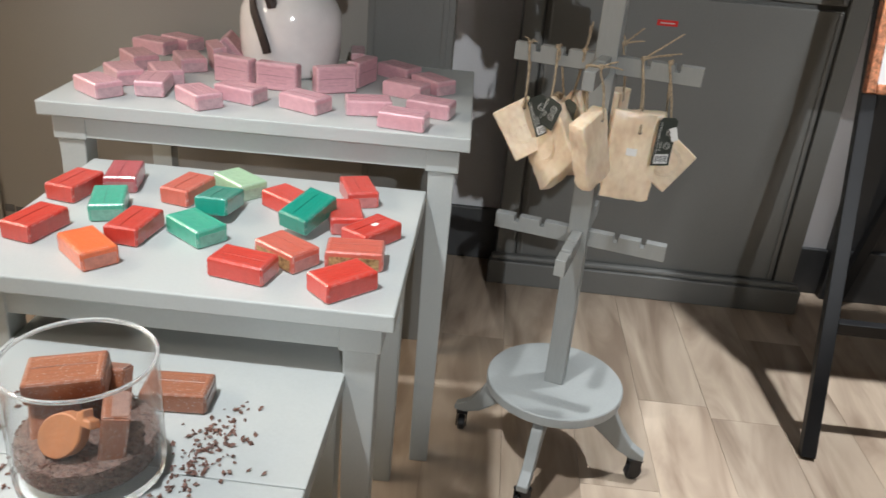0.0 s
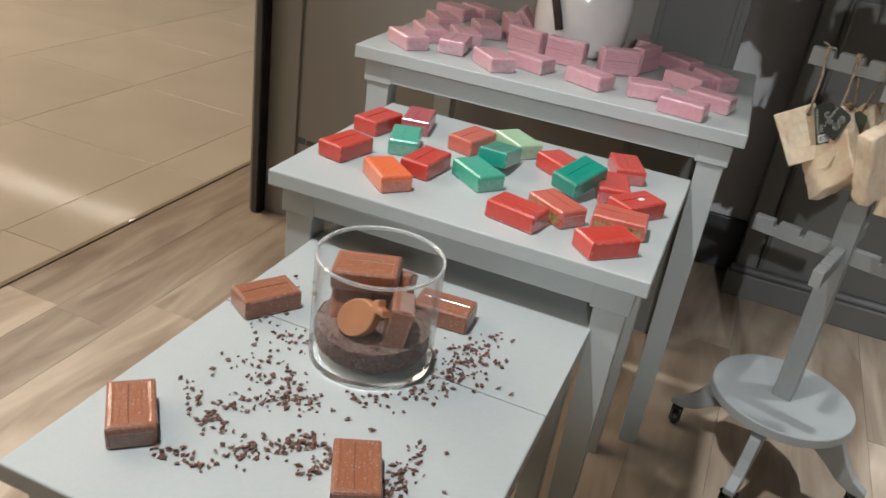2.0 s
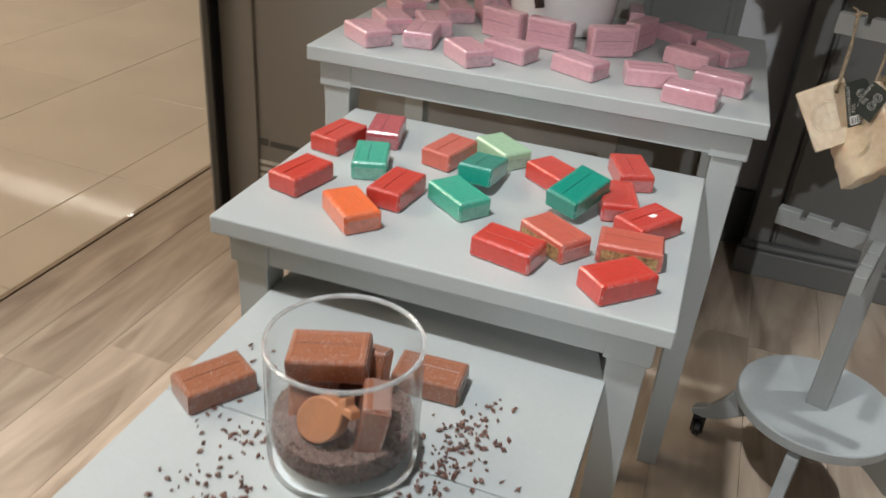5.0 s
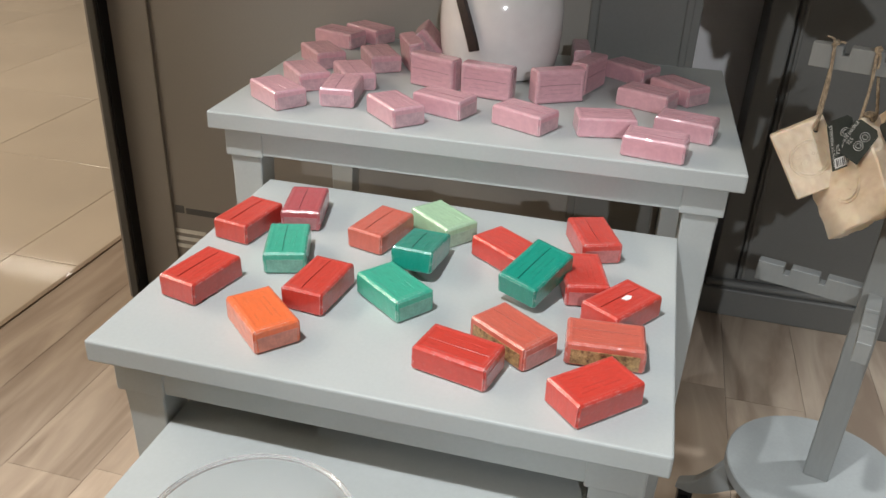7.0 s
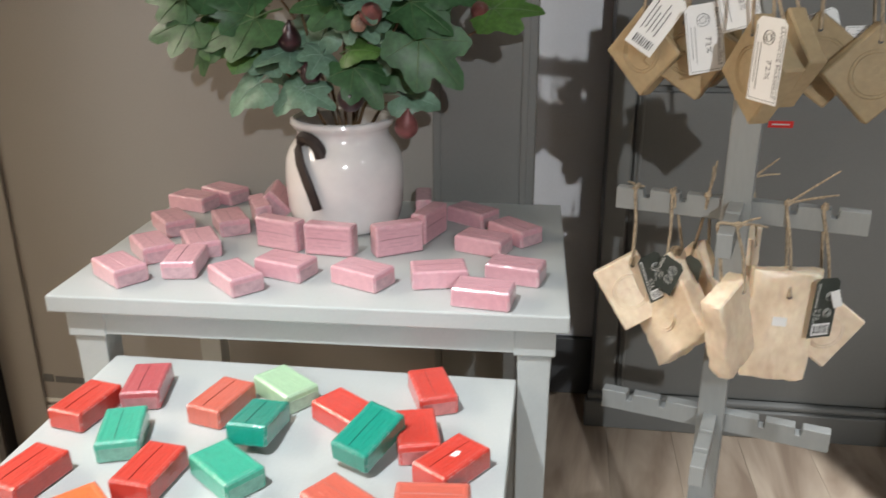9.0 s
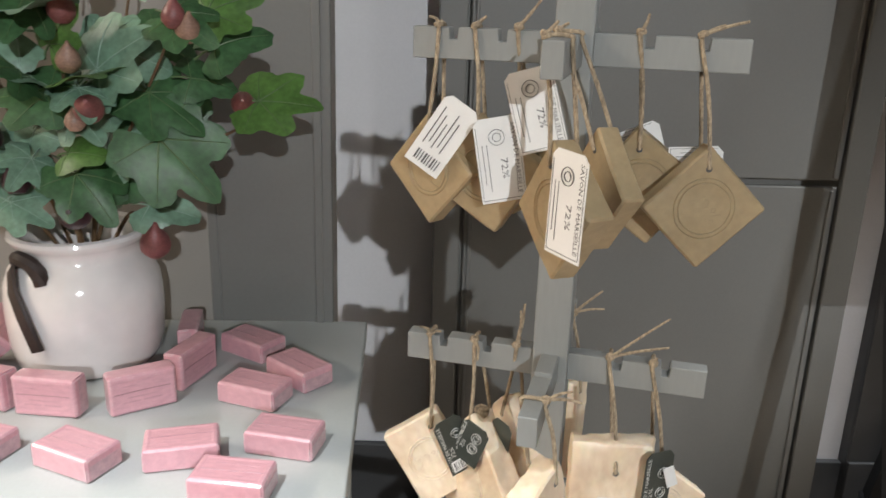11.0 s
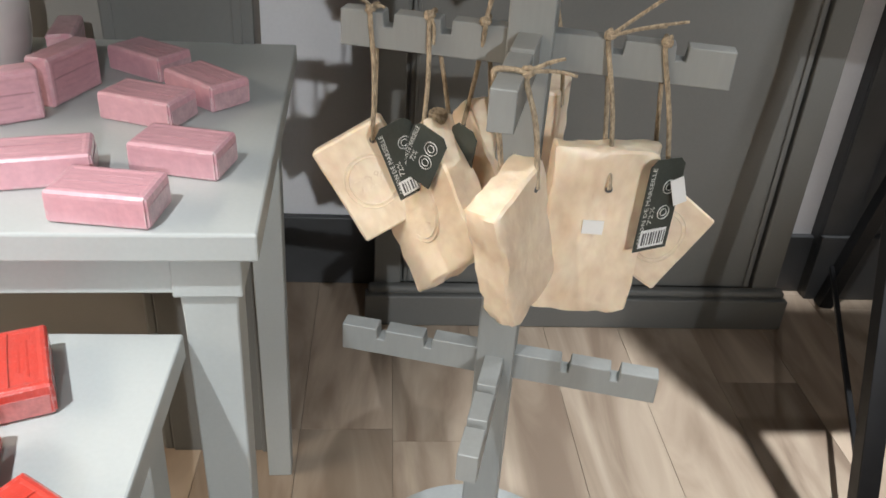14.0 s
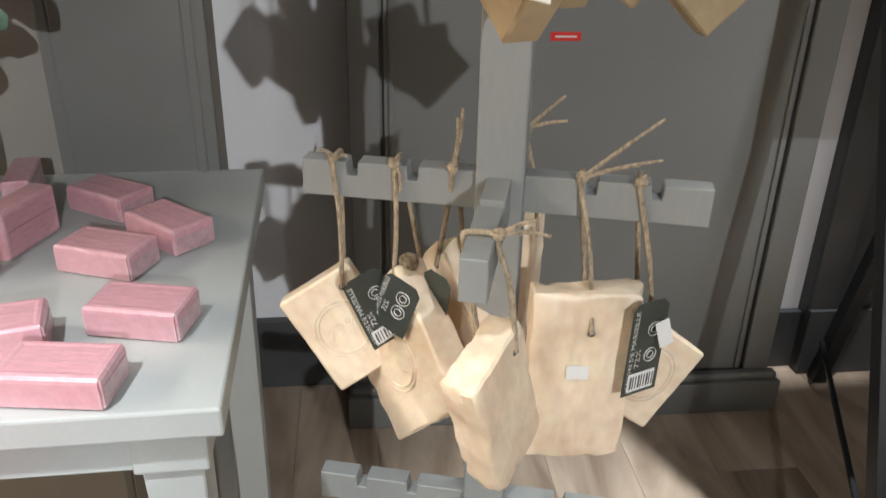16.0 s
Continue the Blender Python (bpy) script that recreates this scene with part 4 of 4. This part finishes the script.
OG = "olive soaps hanging on the rack"
o1, m1 = hang(OLIVE, (0.098, 1.510, 1.050), -42, 42, 0.084, 0.084, 0.024, arm_at(2, 0.136, 2), "olive tan soap slab hanging under a white tag", OG, ((-0.01, 0, 0.01),), 0.0004, 0.028, 11)
card(o1, m1, (0.1035, 1.472, 1.090), -12, 33, 0.040, 0.080, CARD_W, INK, False, True)
o2, m2 = hang(OLIVE, (0.152, 1.482, 1.052), -22, 32, 0.088, 0.088, 0.024, arm_at(2, 0.098, 2), "olive tan soap slab hanging under a white tag", OG, ((0.01, 0, 0.012),), 0.0004, 0.028, 12)
card(o2, m2, (0.1605, 1.440, 1.074), 4, -10, 0.045, 0.084, CARD_W, INK, True)
o3, m3 = hang(OLIVE, (0.186, 1.505, 1.062), -30, 45, 0.082, 0.082, 0.024, arm_at(2, 0.055, 2), "olive tan soap slab hanging under a white tag", OG, ((0.008, 0, 0.014), (0.02, -0.01, 0.03)), 0.0004, 0.028, 13)
card(o3, m3, (0.1905, 1.425, 1.125), -8, -16, 0.046, 0.078, CARD_W, INK, True)
o4, m4 = hang(OLIVE, (0.210, 1.345, 1.050), -68, 38, 0.088, 0.088, 0.026, arm_at(3, 0.128, 2), "olive tan soap slab seen edge on with white tag", OG, ((0.01, 0, 0.014),), 0.0005, 0.028, 14)
card(o4, m4, (0.2045, 1.298, 1.066), -60, 2, 0.045, 0.090, CARD_W, INK, True)
hang(OLIVE, (0.256, 1.405, 1.056), -74, 42, 0.084, 0.084, 0.022, arm_at(3, 0.052, 2), "pale olive soap slab hanging edge on", OG, ((0.01, 0, 0.01),), 0.0005, 0, 15)
o6, m6 = hang(OLIVE, (0.309, 1.468, 1.047), -16, 36, 0.086, 0.086, 0.022, arm_at(0, 0.062, 2), "olive tan soap slab with embossed ring on twine", OG, ((0.006, 0, 0.02),), 0.0004, 0.029, 16)
card(o6, m6, (0.298, 1.492, 1.078), 10, 70, 0.042, 0.075, CARD_W, INK, True)
o7, m7 = hang(OLIVE, (0.358, 1.430, 1.036), 2, 45, 0.087, 0.087, 0.022, arm_at(0, 0.118, 2), "square olive soap slab with embossed ring on twine", OG, ((0.04, -0.004, 0.016), (0.02, 0, 0.012)), 0.0004, 0.030, 17)
card(o7, m7, (0.356, 1.455, 1.070), 4, 88, 0.040, 0.056, CARD_W, INK, True)

# ---- fig branches in the jug ----


def leaf_mesh(seed, size, lobes, droop, mats):
    """A lobed leaf: a fan of rings round its base, folded along the midrib and drooping, with raised veins."""
    rnd = random.Random(seed)
    bm = bmesh.new()
    n, rings = 60, 5
    angles = [-2.5 + 5.0 * i / n for i in range(n + 1)]
    centres = [(-1.75 + 3.5 * k / (lobes - 1)) for k in range(lobes)]

    def edge(a):
        best = 0.66
        for c in centres:
            reach, d = 1.0 - 0.12 * abs(c) ** 1.3, abs(a - c) / (1.9 / lobes)
            if d < 1:
                best = max(best, 0.66 + (reach - 0.66) * (1 - d ** 1.7) ** 0.9)
        return best * (1 - 0.35 * max(0, abs(a) - 1.9)) + 0.018 * math.sin(a * 21 + seed)

    def lift(x, y):
        r = math.hypot(x, y) / size
        return size * (-droop * r * r + 0.10 * abs(y) / size * (1 - 0.3 * r) + 0.035 * math.sin(9 * y / size + seed) * r)

    centre = bm.verts.new((0, 0, 0))
    last = None
    for k in range(1, rings + 1):
        row = []
        for a in angles:
            r = edge(a) * size * k / rings
            x, y = r * math.cos(a) + 0.2 * size, r * math.sin(a) * 0.86
            row.append(bm.verts.new((x, y, lift(x, y))))
        for i in range(n):
            if last:
                bm.faces.new((last[i], row[i], row[i + 1], last[i + 1]))
            else:
                bm.faces.new((centre, row[i], row[i + 1]))
        last = row
    centre.co = (0.2 * size, 0, lift(0.2 * size, 0))
    me = mesh_of("leaf", bm, mats[0], True)
    vb = []
    for c in centres:
        pts = []
        for s in (0, 0.35, 0.65, 0.92):
            r = s * edge(c) * size
            x, y = r * math.cos(c) + 0.2 * size, r * math.sin(c) * 0.86
            pts.append((x, y, lift(x, y) + 0.0003))
        vb.append(tube(pts, 0.0009, 5, 0.3))
    vb.append(tube([(-0.25 * size, 0, 0.0), (0, 0, 0.002), (0.2 * size, 0, lift(0.2 * size, 0))], 0.0014, 6))
    return me, mesh_of("vein", join(*vb), mats[1])


DARK_LEAF = material("dark_fig_leaf", (0.05, 0.125, 0.048), rough=0.45, grain=0.2, scale=40, bump=0.3, fine=160)
PALE_LEAF = material("blue_green_leaf", (0.17, 0.29, 0.205), rough=0.42, grain=0.15, scale=40, bump=0.3, fine=160)
LIME_LEAF = material("fresh_green_leaf", (0.08, 0.175, 0.038), rough=0.45, grain=0.18, scale=40, bump=0.3, fine=160)
VEIN_D = material("pale_green_vein", (0.09, 0.15, 0.06), rough=0.5)
VEIN_P = material("pale_vein", (0.26, 0.38, 0.30), rough=0.5)
FIG_D = material("dark_fig", (0.045, 0.018, 0.022), rough=0.35, grain=0.3, scale=60)
FIG_R = material("red_fig", (0.21, 0.07, 0.068), rough=0.4, grain=0.2, scale=50)
FIG_G = material("pinkish_green_fig", (0.28, 0.17, 0.125), rough=0.45, grain=0.2, scale=50)
LEAVES = {}
for i, (key, mats) in enumerate((("dark", (DARK_LEAF, VEIN_D)), ("pale", (PALE_LEAF, VEIN_P)), ("lime", (LIME_LEAF, VEIN_D)))):
    LEAVES[key] = [leaf_mesh(10 * i + k, 1.0 * s, n, d, mats) for k, (s, n, d) in enumerate(((0.062, 5, 0.30), (0.056, 3, 0.42), (0.072, 5, 0.18)))]

plant = empty("fig_branches", VX, VY, HIGH + 0.02, label="artificial fig branches with lobed leaves in the jug", category="plant")
PM = pose(VX, VY, HIGH + 0.02)


def leaf(key, k, tip, root, size=1.0, spin=0.0):
    """A leaf whose stalk starts near root and whose blade spreads towards tip."""
    me, veins = LEAVES[key][k % 3]
    tip, root = Vector(tip), Vector(root)
    d = (tip - root).normalized()
    face = Vector((0.15, -0.75, 0.65))
    y = face.cross(d).normalized()
    z = d.cross(y)
    m = Matrix((d, y, z)).transposed().to_4x4()
    m = Matrix.Translation(root) @ m @ pose(0, 0, 0, spin) @ Matrix.Diagonal((size, size, size, 1))
    ob = new("leaf", me)
    ob.parent = plant
    ob.matrix_basis = PM.inverted() @ m
    v = new("vein", veins)
    v.parent = ob


def branch(points, r=0.0032):
    part_world("stem", tube([(VX + 0.01, VY, HIGH + 0.10)] + points, r, 7, 0.5), STEM, plant, PM, "brown twig", smooth=True)


def fig(x, y, z, r, mat, tilt=0):
    prof = [(0, 0), (0.55 * r, 0.05 * r), (0.95 * r, 0.55 * r), (r, 0.95 * r), (0.85 * r, 1.45 * r), (0.5 * r, 1.95 * r), (0.2 * r, 2.35 * r), (0.12 * r, 2.6 * r)]
    bm = lathe(prof + [(0, 2.62 * r)], 16)
    bm.transform(pose(x, y, z, tilt, 0.5 * tilt) @ Matrix.Translation((0, 0, -1.1 * r)))
    part_world("fig", bm, mat, plant, PM, "small fig fruit", smooth=True)


for pts in ([(-0.43, 1.68, 0.95), (-0.50, 1.64, 1.05), (-0.56, 1.62, 1.18)], [(-0.40, 1.69, 0.96), (-0.42, 1.65, 1.08), (-0.44, 1.64, 1.24)], [(-0.37, 1.69, 0.97), (-0.345, 1.64, 1.10), (-0.33, 1.63, 1.26)],
            [(-0.34, 1.70, 0.96), (-0.27, 1.66, 1.07), (-0.20, 1.64, 1.20)], [(-0.33, 1.71, 0.95), (-0.22, 1.69, 1.02), (-0.12, 1.69, 1.07)], [(-0.36, 1.75, 0.98), (-0.33, 1.78, 1.12), (-0.30, 1.78, 1.25)],
            [(-0.42, 1.76, 0.98), (-0.50, 1.78, 1.10), (-0.58, 1.77, 1.2)], [(-0.31, 1.71, 0.93), (-0.28, 1.69, 0.925), (-0.265, 1.685, 0.92)]):
    branch(pts)
KEY = (("lime", 2, (-0.066, 1.67, 1.098), (-0.139, 1.685, 1.090), 1.08), ("dark", 2, (-0.175, 1.61, 1.00), (-0.245, 1.625, 1.065), 1.35), ("dark", 0, (-0.285, 1.60, 0.965), (-0.345, 1.63, 1.015), 1.15),
       ("pale", 1, (-0.57, 1.60, 0.945), (-0.48, 1.63, 0.985), 1.2), ("pale", 1, (-0.475, 1.585, 0.945), (-0.415, 1.63, 0.975), 0.9), ("pale", 0, (-0.36, 1.60, 0.955), (-0.425, 1.625, 0.972), 0.85),
       ("dark", 2, (-0.56, 1.60, 1.055), (-0.47, 1.63, 1.085), 1.35), ("dark", 0, (-0.64, 1.64, 1.00), (-0.56, 1.63, 1.05), 1.05), ("pale", 0, (-0.46, 1.59, 1.19), (-0.37, 1.63, 1.17), 1.3),
       ("pale", 2, (-0.24, 1.60, 1.18), (-0.31, 1.63, 1.12), 1.15), ("pale", 0, (-0.24, 1.64, 1.10), (-0.27, 1.65, 1.16), 1.0), ("dark", 1, (-0.10, 1.66, 1.20), (-0.18, 1.66, 1.15), 1.1),
       ("dark", 1, (-0.13, 1.67, 1.12), (-0.21, 1.66, 1.12), 0.9), ("pale", 1, (-0.42, 1.63, 1.0), (-0.385, 1.65, 1.06), 0.9), ("lime", 1, (-0.29, 1.59, 1.05), (-0.345, 1.62, 1.03), 0.8),
       ("pale", 1, (-0.20, 1.67, 0.955), (-0.28, 1.68, 0.955), 1.0), ("dark", 0, (-0.41, 1.59, 1.11), (-0.34, 1.62, 1.10), 1.1), ("lime", 0, (-0.31, 1.58, 1.21), (-0.35, 1.62, 1.15), 0.9),
       ("pale", 2, (-0.52, 1.63, 1.03), (-0.46, 1.65, 1.015), 0.8), ("dark", 2, (-0.60, 1.62, 1.16), (-0.54, 1.63, 1.12), 1.2),
       ("dark", 0, (-0.67, 1.63, 1.12), (-0.59, 1.64, 1.11), 1.15), ("dark", 2, (-0.65, 1.62, 1.06), (-0.58, 1.63, 1.08), 1.1), ("pale", 1, (-0.64, 1.63, 1.21), (-0.56, 1.64, 1.19), 1.1),
       ("dark", 1, (-0.52, 1.64, 1.24), (-0.50, 1.65, 1.18), 1.2), ("lime", 0, (-0.12, 1.66, 1.23), (-0.19, 1.67, 1.19), 1.1), ("dark", 2, (-0.20, 1.63, 1.08), (-0.26, 1.65, 1.11), 1.1))
for key, k, tip, root, size in KEY:
    leaf(key, k, tip, root, 1.02 * size, 8 * math.sin(37 * size + k))
rnd = random.Random(21)
for i in range(62):
    a, q, up = rnd.uniform(0, 6.283), rnd.uniform(0.25, 1.0), rnd.random()
    spread = 0.12 + 0.18 * up
    root = Vector((-0.385 + spread * q * math.cos(a), 1.70 + min(0.10, 0.55 * spread * q * math.sin(a)), 0.99 + 0.27 * up))
    if root.x > -0.2:
        continue
    out = Vector((math.cos(a), 0.5 * math.sin(a) - 0.25, rnd.uniform(-0.35, 0.45)))
    tip = root + 0.06 * out.normalized()
    tip.y = min(tip.y, 1.80)
    leaf(rnd.choice(("dark", "dark", "dark", "pale", "pale", "lime")), i, tip, root, rnd.uniform(0.75, 1.25), rnd.uniform(-30, 30))
for x, y, z, r, mat, tilt in ((-0.434, 1.62, 1.051, 0.019, FIG_D, 20), (-0.402, 1.615, 1.000, 0.017, FIG_D, -15), (-0.342, 1.625, 0.957, 0.021, FIG_D, 70), (-0.295, 1.585, 1.091, 0.017, FIG_R, 60), (-0.262, 1.672, 0.908, 0.020, FIG_R, 20),
                              (-0.186, 1.615, 1.180, 0.015, FIG_G, 30), (-0.200, 1.61, 1.195, 0.014, FIG_R, 10), (-0.144, 1.685, 1.088, 0.015, FIG_R, 70), (-0.314, 1.59, 1.145, 0.014, FIG_G, 20), (-0.560, 1.61, 1.180, 0.017, FIG_R, 10), (-0.318, 1.60, 1.075, 0.012, FIG_G, 0), (-0.32, 1.60, 1.20, 0.016, FIG_R, 10)):
    fig(x, y, z, r, mat, tilt)

# ---- framed board on an easel ----
easel = empty("easel", 0.83, 1.56, 0, label="black metal easel holding a framed white board", category="easel")
EM = pose(0.83, 1.56, 0)


def bar(a, b, w, parent=easel, mat=BLACK, name="leg", label=""):
    a, b = Vector(a), Vector(b)
    q = (b - a).to_track_quat("Z", "X").to_matrix().to_4x4()
    bm = box(-w / 2, w / 2, -w / 2, w / 2, 0, (b - a).length, 0.0015)
    bm.transform(Matrix.Translation(a) @ q)
    return part_world(name, bm, mat, parent, EM, label)


bar((0.825, 1.567, 0.0), (0.945, 2.317, 1.5), 0.032)
bar((1.465, 1.567, 0.0), (1.345, 2.317, 1.5), 0.032)
bar((1.155, 2.355, 0.0), (1.40, 2.355, 1.22), 0.032)
bar((0.862, 1.700, 0.265), (1.43, 1.700, 0.265), 0.028, name="crossbar")
bar((0.845, 1.62, 0.10), (1.15, 2.36, 0.10), 0.010, name="stretcher")
bd = part_world("board", moved(box(0, 0.52, -0.008, 0.008, 0, 0.75), pose(0.872, 1.918, 0.752, -13)), BOARD, easel, EM, "white board")
for x0, x1, z0, z1 in ((-0.008, 0.014, -0.008, 0.758), (0.506, 0.528, -0.008, 0.758), (0.0142, 0.5058, -0.008, 0.014), (0.0142, 0.5058, 0.736, 0.758)):
    f = part_world("frame", moved(box(x0, x1, -0.016, 0.010, z0, z1, 0.003), pose(0.872, 1.918, 0.752, -13)), COPPER, easel, EM, "hammered copper frame")
part_world("print", moved(box(0.06, 0.2, -0.0095, -0.0081, 0.40, 0.42), pose(0.872, 1.918, 0.752, -13)), INK, easel, EM, "dark printed bar")

# ---- floor pieces ----
plank_me = mesh_of("plank", box(-0.0822, 0.0822, -0.5997, 0.5997, -0.0039, 0.0, 0.0004, 1), FLOOR)
rnd = random.Random(2)
for i in range(28):
    shift = rnd.uniform(0, 1.2)
    for k in range(7):
        y = -4.2 + 1.2 * k + shift
        y0, y1 = max(y - 0.5997, BY0), min(y + 0.5997, 2.6)
        if y1 - y0 < 0.02:
            continue
        whole = y1 - y0 > 1.199
        p = new("plank", plank_me if whole else mesh_of("plank", box(-0.0822, 0.0822, -(y1 - y0) / 2, (y1 - y0) / 2, -0.0039, 0.0, 0.0004, 1), FLOOR))
        p.parent = floor
        p.location = (BX0 + 0.0825 + 0.165 * i, (y0 + y1) / 2, 0)
tile_me = mesh_of("tile", box(-0.2988, 0.2988, -0.2988, 0.2988, -0.0039, 0.0, 0.0006, 1), TILE)
narrow_me = mesh_of("tile", box(-0.1055, 0.1055, -0.2988, 0.2988, -0.0039, 0.0, 0.0006, 1), TILE)
for k in range(22):
    for i in range(17):
        p = new("tile", tile_me)
        p.parent = mall
        p.location = (-2.024 - 0.6 * i, -4.36 + 0.6 * k, 0)
    p = new("tile", narrow_me)
    p.parent = mall
    p.location = (-1.6175, -4.36 + 0.6 * k, 0)
part("inlay", box(-5.0, -2.34, 1.76, 1.89, 0.0005, 0.0012), BROWN_TILE, mall, "dark brown inlay strip")
